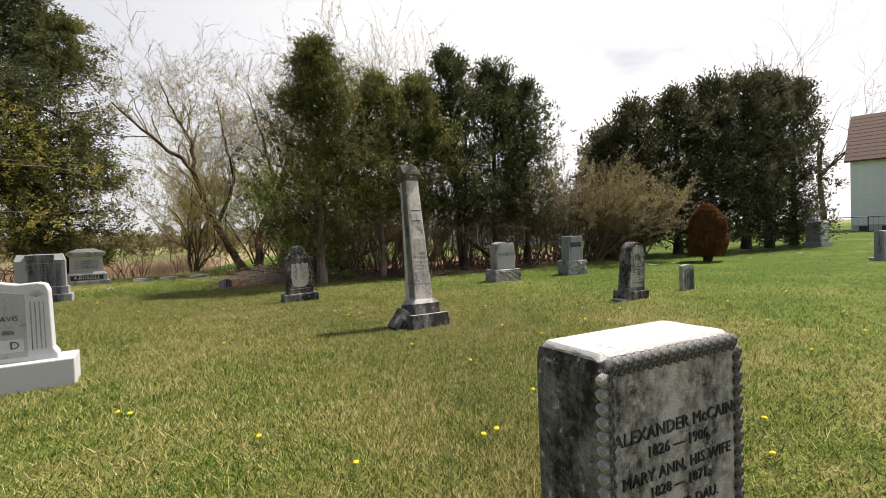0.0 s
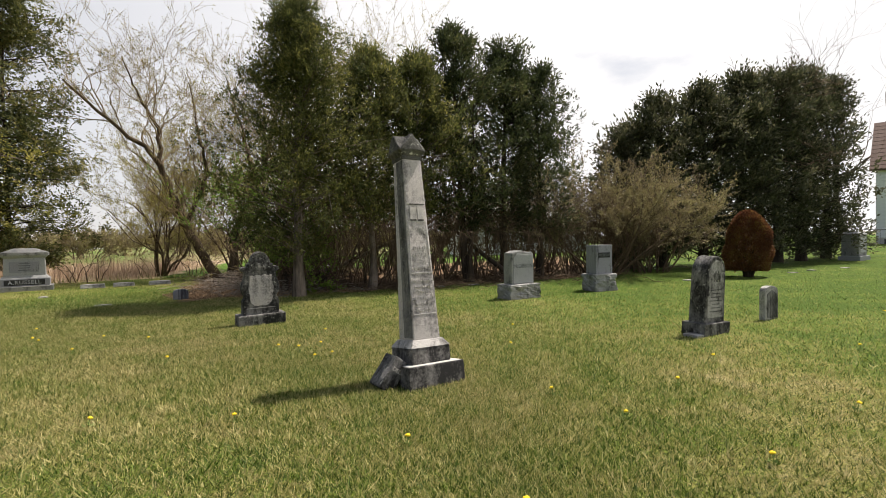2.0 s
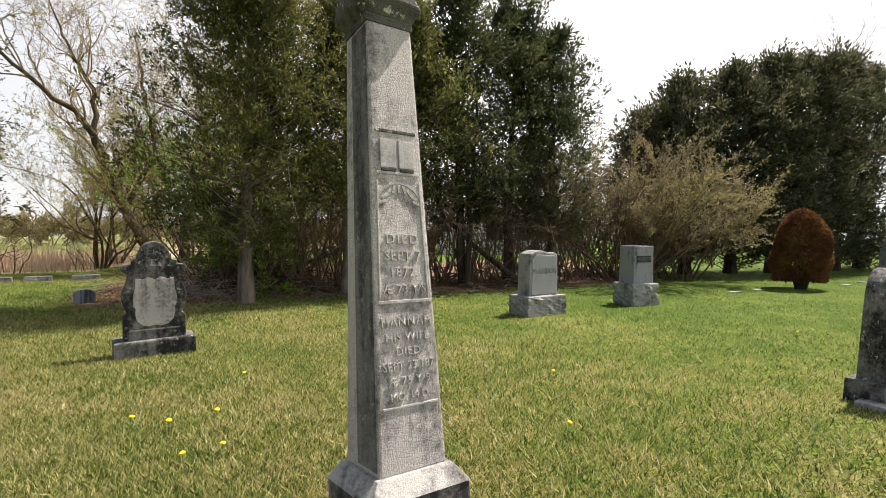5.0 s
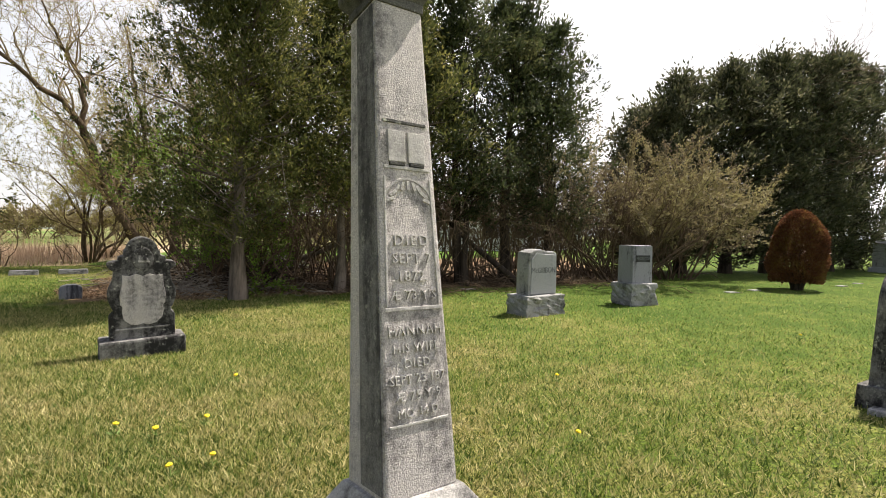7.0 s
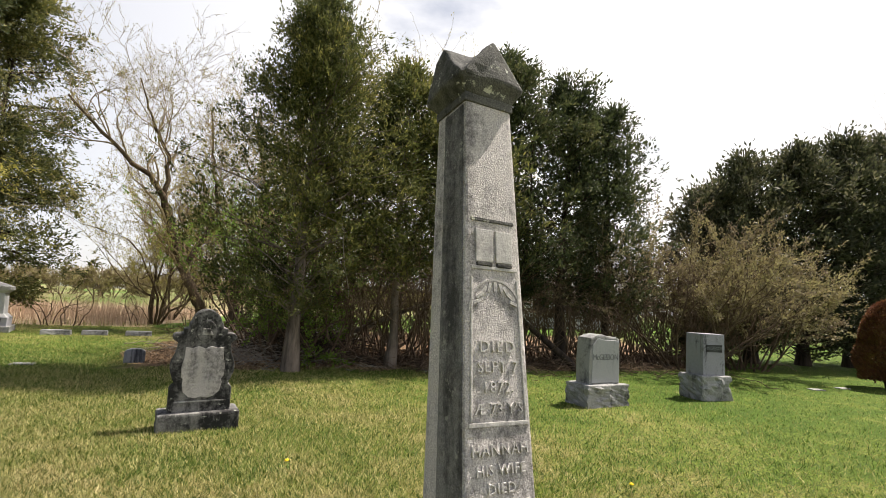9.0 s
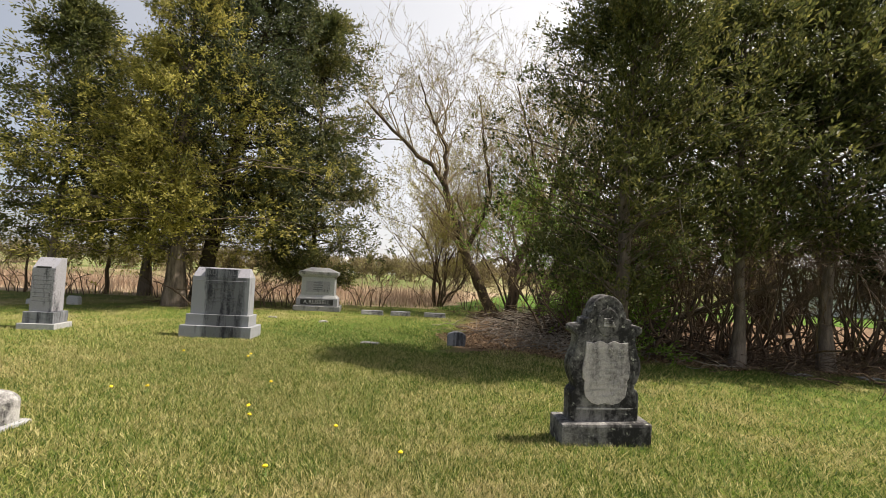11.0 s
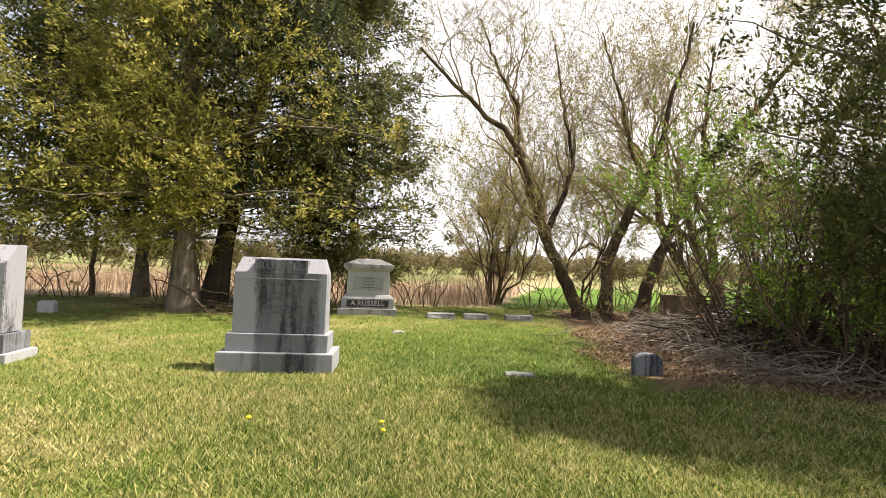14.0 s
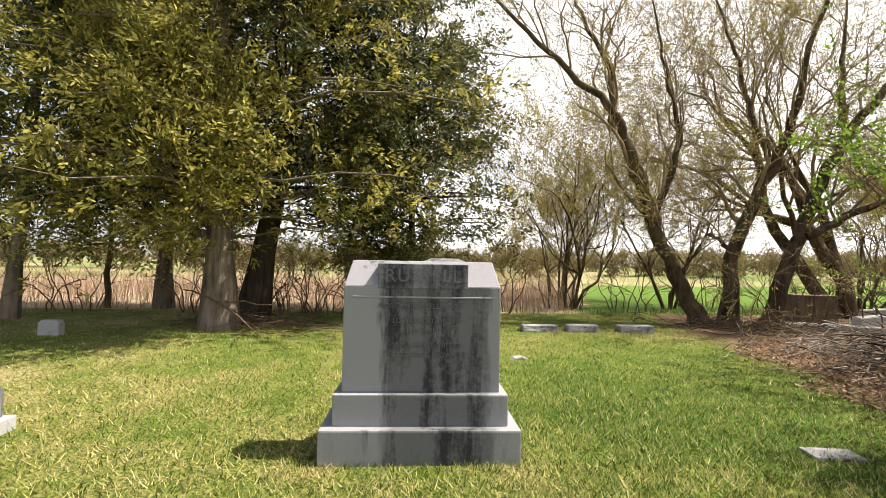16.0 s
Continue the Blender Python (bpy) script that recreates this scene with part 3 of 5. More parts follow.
def bare_tree(name, m, stems, depth, seed, bark, twig, buds, bud_count, bud_size, label, fork=(3, 5), shrink=0.62, bend=0.25, lift=0.15, category="tree", group="", wide=0.35, thin=0.0035):
    """A leafless or budding tree. stems: (start, head, length, radius)."""
    rng = np.random.default_rng(seed)
    root = thing(name, m, label, category, group)
    tips, small, forks = [], [], []
    for st, hd, ln, r in stems:
        out = []
        grow(rng, st, hd, ln, r, depth, out, tips, bend, lift, fork, shrink, thin)
        part("stem" if len(stems) > 1 else "trunk", tubes("stem", [(out[0][0], out[0][1])], 8), bark, root)
        forks += [(p, q) for p, q, d in out[1:] if d >= max(1, depth - 1)]
        small += [(p, q) for p, q, d in out[1:] if d < max(1, depth - 1)]
    if forks:
        tagged(part("branchwork", tubes("branchwork", forks, 7), bark, root), kind="stuff")
    if small:
        tagged(part("twig_mass", tubes("twig_mass", small, 3), twig, root), kind="stuff")
    if buds and tips:
        idx = rng.integers(len(tips), size=bud_count)
        t = rng.uniform(0.1, 1, bud_count)
        cc = np.array([[np.interp(tt, np.linspace(0, 1, 5), tips[i][0][:, c]) for c in range(3)] for i, tt in zip(idx, t)])
        ww = np.array([tips[i][1] for i in idx]) + rng.normal(size=(bud_count, 3)) * 0.6
        cc = cc + rng.normal(size=cc.shape) * bud_size * 0.5
        tagged(part("bud_haze", sprays("bud_haze", cc, ww, bud_size, bud_size * wide, rng), buds, root), kind="stuff")
    return root


# ---- ground ----
def rise(x, y):
    """Height of the ground: level lawn, climbing gently towards the house."""
    s = np.clip((0.6 * x + 0.8 * y - 29) / 20, 0, 1)
    return 0.55 * s * s * (3 - 2 * s) + 0.012 * np.sin(x * 0.9 + 1.3 * np.sin(y * 0.5)) * np.cos(y * 0.8)


axis_pts = np.concatenate([[-3500, -1500, -700, -350, -200, -120], np.arange(-80, 81, 1.0), [120, 200, 350, 700, 1500, 3500]])
gx, gy = np.meshgrid(axis_pts, axis_pts, indexing="ij")
gn = len(axis_pts)
gi = (np.arange(gn - 1)[:, None] * gn + np.arange(gn - 1)[None, :]).ravel()
ground_me = fast_mesh("ground", np.stack([gx, gy, rise(gx, gy)], -1).reshape(-1, 3), np.stack([gi, gi + gn, gi + gn + 1, gi + 1], -1))
ground = tagged(part("ground", ground_me, M_GROUND), "mown lawn with straw-coloured patches, fields beyond the trees", "ground", kind="structure")


def past_line(x, y):
    return (y - 14.8) - (x + 22) * 0.83


def in_bed(x, y):
    return ((y - 15.45) - (x + 4.4) * 0.6 > 0.1 + 0.4 * np.sin(2.3 * x + 1.1 * y)) & (x + 7.8 + (y - 14.6) * 0.5 + 0.35 * np.sin(2.9 * y + 0.7 * x) > 0) & (x < 6.0) & (past_line(x, y) < 0)


def blades(name, n, x0, x1, y0, y1, tall, wide, material, label, category, seed, keep=None, lean=0.7, group="", spread=0.0):
    rng = np.random.default_rng(seed)
    x, y = rng.uniform(x0, x1, n), rng.uniform(y0, y1, n)
    if spread:
        u, a, r = rng.uniform(0, 1, n), rng.uniform(0, 2 * np.pi, n), np.abs(rng.normal(size=n)) * spread
        x = np.interp(u, [0, 0.32, 1], [1.4, 0.3, -10.2]) + r * np.cos(a)
        y = np.interp(u, [0, 0.32, 1], [1.6, 7.4, 10.9]) + 1.1 * r * np.sin(a)
    if keep is not None:
        k = keep(x, y)
        x, y = x[k], y[k]
        n = len(x)
    az = rng.uniform(0, 2 * np.pi, n)
    h = tall * rng.uniform(0.45, 1.3, n)
    base = np.stack([x, y, rise(x, y) - 0.004], -1)
    w = np.stack([np.cos(az), np.sin(az), np.zeros(n)], -1) * (wide * rng.uniform(0.6, 1.4, n))[:, None] * 0.5
    tip = base + np.stack([rng.normal(size=n) * lean * h, rng.normal(size=n) * lean * h, h], -1)
    v = np.stack([base - w, base + w, tip], 1).reshape(-1, 3)
    return tagged(part(name, fast_mesh(name, v, np.arange(3 * n).reshape(n, 3)), material), label, category, group, "stuff")


def on_lawn(x, y):
    return ~in_bed(x, y) & (past_line(x, y) < 0)


# ---- trees of the row behind the stones ----
CEDAR = "tall dark green cedar with a bare lower trunk"
conifer("cedar_tree", -4.4, 15.05, 7.9, 2.6, 0.9, 11, 84000, 0.075, M_CEDAR, M_BARK, "bushy olive-green cedar with a pale bare trunk", trunk=0.14, group="cedar row", blunt=0.55, branches=190)
conifer("cedar_tree", -2.75, 16.6, 7.1, 2.2, 1.9, 12, 25000, 0.11, M_CEDAR, M_BARK, CEDAR, trunk=0.11, group="cedar row", branches=150)
conifer("cedar_tree", -1.5, 17.8, 7.4, 2.25, 2.1, 13, 25000, 0.11, M_CEDAR, M_BARK, CEDAR, trunk=0.12, group="cedar row", branches=150)
conifer("cedar_tree", 0.0, 18.9, 8.7, 2.3, 1.6, 14, 27000, 0.115, M_CEDAR_BLUE, M_BARK_DARK, CEDAR, trunk=0.14, group="cedar row", stems=2, lean=(-0.4, 0), branches=160)
conifer("cedar_tree", 1.35, 20.0, 8.5, 2.3, 1.4, 15, 27000, 0.115, M_CEDAR_BLUE, M_BARK_DARK, CEDAR, trunk=0.16, group="cedar row", branches=160)
conifer("cedar_tree", 2.6, 20.7, 7.8, 2.2, 1.2, 16, 25000, 0.115, M_CEDAR_BLUE, M_BARK_DARK, CEDAR, trunk=0.13, group="cedar row", branches=160)

# broad arborvitaes towards the house
for k, (tx, ty, th, tr) in enumerate([(7.0, 24.9, 6.3, 2.1), (8.6, 25.3, 7.7, 2.3), (10.6, 25.9, 8.3, 2.5), (12.6, 26.6, 9.0, 2.4), (14.6, 27.3, 9.4, 2.3), (16.4, 28.3, 9.6, 2.3), (18.4, 29.6, 9.5, 2.3)]):
    conifer("arborvitae", tx, ty, th, tr, 0.05, 30 + k, 21000, 0.17, M_HEDGE, M_BARK_DARK, "tall dense dark arborvitae clothed to the ground", trunk=0.2, blunt=0.38, group="arborvitae screen", belly=0.07, branches=240)

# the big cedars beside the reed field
conifer("old_cedar", -17.5, 14.16, 11.8, 5.1, 1.7, 41, 170000, 0.1, M_CEDAR_SUNLIT, M_BARK, "old cedar with a thick furrowed trunk and hanging boughs coloured as sunlit", trunk=0.27, droop=0.34, blunt=0.8, group="old cedars", branches=330, belly=0.1, keep=lambda az, u: (u < 0.42 and (math.cos(az + 2.3) > -0.45 or math.sin(az * 37 + u * 91) > 0.2)) or math.sin(az * 37 + u * 91) > 0.35)
conifer("old_cedar", -18.3, 15.4, 12.5, 4.3, 2.2, 42, 60000, 0.13, M_CEDAR_BLUE, M_BARK_DARK, "old leaning cedar with a dark trunk", trunk=0.27, droop=0.3, blunt=0.5, group="old cedars", lean=(1.6, 1.2), branches=220)
conifer("old_cedar", -22.05, 15.29, 10.0, 3.4, 2.0, 43, 36000, 0.13, M_CEDAR, M_BARK, "cedar with a slim trunk at the field edge", trunk=0.2, droop=0.35, blunt=0.55, group="old cedars", lean=(0.6, 0.2), branches=190)
conifer("old_cedar", -16.7, 18.7, 11.6, 3.7, 0.9, 44, 80000, 0.115, M_CEDAR, M_BARK_DARK, "drooping cedar behind the pedestal monument", trunk=0.1, droop=0.38, blunt=0.45, group="old cedars", branches=190)
conifer("old_cedar", -21.8, 12.2, 10.0, 3.4, 1.5, 45, 46000, 0.125, M_CEDAR, M_BARK, "spreading cedar at the edge of the lawn", trunk=0.14, droop=0.35, blunt=0.55, group="old cedars", lean=(0.6, 0.3), branches=190)

# the red-brown globe bush
rng = np.random.default_rng(5)
globe = thing("globe_bush", pose(9.53, 19.92, 0) @ Matrix.Diagonal((0.82, 0.82, 1.03, 1)), "clipped rust-red conifer bush with an olive top", "bush")
part("trunk", tubes("trunk", [(wander(rng, (0.08 * math.cos(a), 0.08 * math.sin(a), -0.05), (0.5 * math.cos(a), 0.5 * math.sin(a), 1.2), 5, 0.05), np.linspace(0.06, 0.02, 5)) for a in np.arange(0, 6.2, 0.8)], 6), M_BARK_DARK, globe)
gn_l = 24000
gth, gu = rng.uniform(0, 6.28, gn_l), rng.uniform(0, 1, gn_l)
gz = 0.2 + 1.95 * gu
gr = 0.84 * np.where(gu < 0.25, 0.85 + 0.6 * gu, (1 - (np.clip(gu - 0.25, 0, 1) / 0.75) ** 2.3) ** 0.6)
gr = gr * (1 - 0.16 * np.exp(-((gu - 0.45) / 0.05) ** 2) * (np.sin(gth * 2 + 1) > -0.4))
gr = gr * (1 + 0.07 * np.sin(3 * gth + 5 * gu) + 0.05 * np.sin(7 * gth - 11 * gu)) * (1 - 0.25 * rng.beta(1, 4, gn_l))
gc = np.stack([gr * np.cos(gth), gr * np.sin(gth), gz], -1)
part("foliage", sprays("foliage", gc, np.stack([np.cos(gth), np.sin(gth), 0.7 + 0 * gth], -1) + rng.normal(size=(gn_l, 3)) * 0.4, 0.09, 0.04, rng), M_GLOBE, globe)

# ---- willows and budding shrubs ----
def old_willow():
    """The many-stemmed willow: crooked main limbs in its own plane, finer growth branching off them."""
    rng = np.random.default_rng(51)
    root = thing("willow_tree", pose(-9.75, 22.0, -0.05, 0, 0, 33.0), "many-stemmed leaning willow with sparse yellow catkins", "tree")
    limbs = [([(-0.75, 0), (-1.3, 1.1), (-1.93, 2.3), (-2.54, 4.15), (-2.9, 5.0), (-4.2, 6.0), (-5.6, 7.4)], 0.2, 0.035, -0.25),
             ([(-2.72, 4.6), (-2.7, 6.0), (-3.3, 7.2), (-3.9, 8.8)], 0.09, 0.02, 0.3),
             ([(-1.85, 2.3), (-1.3, 3.6), (-1.0, 4.6), (-1.3, 6.2), (-1.6, 8.2)], 0.1, 0.02, 0.5),
             ([(-0.15, 0), (-0.1, 1.9), (0.95, 4.0), (1.3, 5.4), (2.0, 8.4)], 0.19, 0.035, -0.2),
             ([(0.75, 0), (1.15, 1.3), (1.77, 2.9), (2.85, 4.8), (4.4, 6.5), (5.6, 8.2)], 0.2, 0.04, 0.2),
             ([(1.5, 2.1), (2.85, 2.8), (4.4, 3.7), (5.7, 5.2)], 0.1, 0.025, -0.4),
             ([(0.95, 4.0), (0.6, 5.2), (0.3, 6.8), (-0.2, 8.6)], 0.08, 0.02, 0.4),
             ([(2.85, 4.8), (2.9, 6.2), (3.3, 8.4)], 0.09, 0.02, 0.5),
             ([(-0.1, 1.8), (-0.6, 2.15), (-1.0, 1.9)], 0.06, 0.02, -0.2)]
    tips, small = [], []
    for line, r0, r1, v in limbs:
        p = np.array([(u, v * z * 0.22, z) for u, z in line], float)
        seg = np.linspace(0, len(p) - 1, 5 * len(p))
        pts = np.stack([np.interp(seg, np.arange(len(p)), p[:, c]) for c in range(3)], 1)
        pts[1:-1] = (pts[:-2] + pts[1:-1] * 2 + pts[2:]) / 4
        pts[1:-1] += rng.normal(size=pts[1:-1].shape) * 0.028
        rad = np.linspace(r0, r1, len(pts))
        if line[0][1] == 0:
            rad[:3] *= (1.5, 1.25, 1.1)
        part("stem", tubes("stem", [(pts, rad)], 9), M_WILLOW, root)
        for k in range(15 if len(line) > 3 else 7):
            t = rng.uniform(0.3 if line[0][1] == 0 else 0.15, 1.0)
            i = int(t * (len(pts) - 1))
            if pts[i, 2] < 1.6:
                continue
            way = pts[min(i + 1, len(pts) - 1)] - pts[i - 1]
            way = way / np.linalg.norm(way) + rng.normal(size=3) * (0.55, 0.7, 0.45) + np.array([0, 0, 0.35])
            out = []
            grow(rng, pts[i], way, rng.uniform(1.2, 2.2), max(0.012, rad[i] * 0.42), 3, out, tips, 0.5, 0.16, (3, 4), 0.68, 0.0055)
            small += [(q, w) for q, w, d in out]
    tagged(part("twig_mass", tubes("twig_mass", small, 4), M_TWIG_GOLD, root), kind="stuff")
    n = 30000
    idx, t = rng.integers(len(tips), size=n), rng.uniform(0.1, 1, n)
    cc = np.array([[np.interp(q, np.linspace(0, 1, 5), tips[i][0][:, c]) for c in range(3)] for i, q in zip(idx, t)])
    ww = np.array([tips[i][1] for i in idx]) + rng.normal(size=(n, 3)) * 0.6
    tagged(part("bud_haze", sprays("bud_haze", cc + rng.normal(size=cc.shape) * 0.03, ww, 0.06, 0.021, rng), M_BUD, root), kind="stuff")


old_willow()
bare_tree("willow_tree", pose(-7.63, 26.2, -0.05), [((0, 0, 0), (-0.4, 0.1, 1), 5.8, 0.2), ((0.3, 0.2, 0), (0.3, 0.1, 1), 5.8, 0.2), ((0.1, 0.5, 0), (0.0, 0.3, 1), 6.0, 0.18)],
          4, 52, M_WILLOW, M_TWIG_GOLD, M_BUD, 26000, 0.085, "tall budding willow behind the cedars", fork=(4, 5), shrink=0.7, bend=0.42, lift=0.22, thin=0.007)
bare_tree("willow_tree", pose(-2.5, 25.5, -0.05), [((0, 0, 0), (-0.25, 0.1, 1), 5.6, 0.2), ((0.3, 0.2, 0), (0.2, 0.1, 1), 5.6, 0.2), ((0.1, -0.2, 0), (0.0, -0.1, 1), 5.8, 0.18)],
          4, 53, M_WILLOW, M_TWIG_GOLD, M_BUD, 20000, 0.085, "tall budding willow behind the cedars", fork=(4, 5), shrink=0.7, bend=0.42, lift=0.22, thin=0.007)
for k, (tx, ty, n, ln) in enumerate(((-14.2, 23.6, 6, 4.0), (-11.8, 25.7, 5, 3.2), (-15.8, 26.5, 5, 2.8), (-6.8, 28.3, 5, 2.8), (-4.2, 24.8, 5, 2.2))):
    bare_tree("small_willow", pose(tx, ty, -0.05), [((0.15 * math.cos(a), 0.15 * math.sin(a), 0), (0.3 * math.cos(a), 0.3 * math.sin(a), 1), ln, 0.05) for a in np.arange(0.2 * k, 6.2 + 0.2 * k, 6.28 / n)],
              3, 54 + k * 20, M_WILLOW, M_TWIG_GOLD, M_BUD, 26000, 0.07, "clump of slim yellow-green budding willow stems", fork=(4, 6), shrink=0.66, bend=0.4, lift=0.22, thin=0.005, group="small willows")
bare_tree("budding_shrub", pose(5.0, 21.3, -0.05), [((0.5 * math.cos(a), 0.4 * math.sin(a), 0), (0.85 * math.cos(a), 0.85 * math.sin(a), 1), 2.6, 0.034) for a in np.arange(0, 6.2, 0.42)],
          2, 55, M_TWIG, M_TWIG, M_BUD_PINK, 32000, 0.075, "spreading purple-brown shrub with opening yellow buds", fork=(4, 6), shrink=0.68, lift=0.1, category="shrub", wide=0.5)
bare_tree("budding_shrub", pose(7.3, 22.6, -0.05), [((0.5 * math.cos(a), 0.4 * math.sin(a), 0), (0.7 * math.cos(a), 0.7 * math.sin(a), 1), 2.1, 0.03) for a in np.arange(0.2, 6.2, 0.45)],
          2, 56, M_TWIG, M_TWIG, M_BUD_PINK, 18000, 0.075, "spreading purple-brown shrub with opening yellow buds", fork=(4, 6), shrink=0.68, lift=0.05, category="shrub", wide=0.5)
bare_tree("dead_tree", pose(8.0, 27.0, 0), [((0, 0, 0), (0.05, 0, 1), 8.2, 0.17)], 4, 57, M_BARK_DARK, M_TWIG, None, 0, 0, "bare twisted tree rising behind the arborvitaes", fork=(4, 5), shrink=0.5, bend=0.6, lift=0.05, thin=0.009)
for k, (tx, ty, ln) in enumerate([(33.0, 50.0, 8.6), (38.5, 53.0, 9.2), (-30.0, 9.0, 3.8), (-27.0, 7.2, 3.4)]):
    bare_tree("bare_tree", pose(tx, ty, float(rise(tx, ty)) - 0.05), [((0, 0, 0), (0.05, 0.02, 1), ln, 0.26)], 4, 60 + k, M_BARK_DARK, M_TWIG, None, 0, 0, "large leafless tree with dark spreading limbs", fork=(3, 4), shrink=0.72, bend=0.3, lift=0.1, group="bare trees", thin=0.012)
bare_tree("green_shrub", pose(-6.2, 17.5, -0.05), [((0.5 * math.cos(a), 0.45 * math.sin(a), 0), (0.5 * math.cos(a), 0.5 * math.sin(a), 1), 2.3, 0.026) for a in np.arange(0, 6.2, 0.42)],
          2, 70, M_TWIG, M_TWIG, M_GREEN, 13000, 0.06, "shrub in fresh bright green leaf", fork=(4, 6), shrink=0.66, lift=0.1, category="shrub", wide=0.6)
bare_tree("green_shrub", pose(-5.2, 16.5, -0.05), [((0.4 * math.cos(a), 0.4 * math.sin(a), 0), (0.5 * math.cos(a), 0.5 * math.sin(a), 1), 1.0, 0.018) for a in np.arange(0, 6.2, 0.5)],
          2, 71, M_TWIG, M_TWIG, M_GREEN, 6000, 0.06, "low shrub in fresh green leaf among brush", fork=(4, 6), shrink=0.66, lift=0.05, category="shrub", wide=0.6)
# thicket of bare stems under and behind the row
rng = np.random.default_rng(7)
thicket = bare_tree("bare_shrub", pose(-3.2, 17.8, -0.03), [((0.6 * math.cos(a), 0.5 * math.sin(a), 0), (0.45 * math.cos(a), 0.45 * math.sin(a), 1), 2.1, 0.024) for a in np.arange(0, 6.2, 0.4)],
                    3, 72, M_TWIG, M_TWIG, None, 0, 0, "leafless brown shrub in the thicket under the cedars", fork=(2, 4), shrink=0.7, bend=0.6, lift=0.0, category="shrub", group="thicket", thin=0.005)
for k in range(26):
    u, v = (k % 13) / 12, k // 13
    tx = -5.2 + 12.0 * u + rng.uniform(-0.3, 0.3)
    ty = 17.7 + (tx + 3.0) * 0.58 + v * 1.7 + rng.uniform(-0.4, 0.6)
    copy_thing(thicket, pose(tx, ty, -0.03, 0, 0, rng.uniform(0, 360)))
thicket_b = bare_tree("bare_shrub", pose(-18.2, 17.4, -0.03), [((0.5 * math.cos(a), 0.5 * math.sin(a), 0), (0.4 * math.cos(a), 0.4 * math.sin(a), 1), 1.2, 0.018) for a in np.arange(0, 6.2, 0.7)],
                      2, 73, M_TWIG, M_TWIG_GOLD, M_BUD, 900, 0.045, "straggling bush with a few yellow buds at the field edge", fork=(3, 5), shrink=0.7, bend=0.5, lift=0.05, category="shrub", group="field edge brush")
for tx, ty, tr in [(-20.5, 15.6, 60), (-22.8, 13.6, 140), (-24.5, 12.4, 200), (-26.5, 11.0, 260), (-19.4, 16.4, 330), (-16.9, 18.6, 10), (-15.2, 20.4, 80), (-14.3, 23.2, 160), (-12.6, 24.0, 240), (-17.8, 20.0, 290), (-11.2, 27.0, 20), (-8.2, 28.5, 120), (-21.8, 16.8, 190), (-28.0, 9.4, 45), (-8.6, 23.6, 30), (-7.0, 23.4, 140), (-5.4, 24.4, 250), (-3.8, 23.6, 80), (-6.2, 26.6, 190), (-4.4, 27.2, 310), (-9.8, 26.2, 110), (-2.2, 26.6, 20), (-19.0, 17.2, 210), (-16.2, 16.9, 120)]:
    copy_thing(thicket_b, pose(tx, ty, -0.03, 0, 0, tr))
# distant hedgerow bushes
far_bush = bare_tree("hedgerow_bush", pose(-30, 52, 0), [((1.2 * math.cos(a), 1.2 * math.sin(a), 0), (0.9 * math.cos(a), 0.9 * math.sin(a), 1), 1.7, 0.06) for a in np.arange(0, 6.2, 0.8)],
                     2, 74, M_TWIG, M_TWIG, M_BUD_PINK, 3600, 0.4, "distant hedgerow bush coming into leaf", fork=(4, 6), shrink=0.7, lift=0.1, category="bush", group="far hedgerow")
rng = np.random.default_rng(8)
for k in range(34):
    a = radians(-8 + k * 4.2)
    dist = rng.uniform(52, 78) + (10 if k > 30 else 0)
    copy_thing(far_bush, pose(-6 - dist * math.sin(a), 12 + dist * math.cos(a), -0.1, 0, 0, rng.uniform(0, 360)))

# brush heap, fallen branches and roots under the row
rng = np.random.default_rng(9)


def brush_heap(x, y, sx, sy, n, label, name="brush_heap", length=1.1, material=M_DEADWOOD, tall=0.0):
    root = thing(name, pose(x, y, 0), label, "brush")
    ps = []
    for i in range(n):
        cxy = rng.normal(size=2) * (sx, sy) * 0.5
        a, ln = rng.uniform(0, 6.28), length * rng.uniform(0.4, 1.3)
        pile = tall * math.exp(-(cxy[0] / sx) ** 2 * 2 - (cxy[1] / sy) ** 2 * 2)
        z0, z1 = rng.uniform(0.0, 0.1 + pile), rng.uniform(0.0, 0.4 + pile)
        s = (cxy[0] - ln / 2 * math.cos(a), cxy[1] - ln / 2 * math.sin(a), z0)
        e = (cxy[0] + ln / 2 * math.cos(a), cxy[1] + ln / 2 * math.sin(a), z1)
        r = rng.uniform(0.003, 0.012)
        one = (wander(rng, s, e, 6, 0.12), np.linspace(r, r * 0.4, 6))
        if i < 16:
            part("stick", tubes("stick", [(one[0], one[1] * 1.5)], 5), material, root)
        else:
            ps.append(one)
    tagged(part("stick_mass", tubes("stick_mass", ps, 4), material, root), kind="stuff")
    return root


brush_heap(-7.3, 18.3, 1.5, 2.0, 300, "heap of dead grey sticks under the shrubs", tall=0.3)
brush_heap(-6.2, 18.2, 1.5, 1.5, 420, "tall tangled heap of dark dead branches beside the leaf bed", material=M_BARK_DARK, length=1.5, tall=1.1)
brush_heap(-4.9, 17.3, 1.5, 1.0, 300, "tangled dark dead branches piled under the shrubs", material=M_BARK_DARK, length=1.4, tall=0.8)
brush_heap(-9.2, 20.9, 1.8, 1.2, 220, "dead sticks and suckers round the willow foot", material=M_TWIG)
brush_heap(-5.8, 16.2, 1.8, 1.2, 200, "scattered dead twigs on the leaf bed")
brush_heap(-2.6, 17.0, 3.0, 1.0, 260, "scattered dead twigs under the cedars", material=M_TWIG)
brush_heap(1.1, 19.2, 3.0, 0.9, 220, "scattered dead twigs under the cedars", material=M_TWIG)
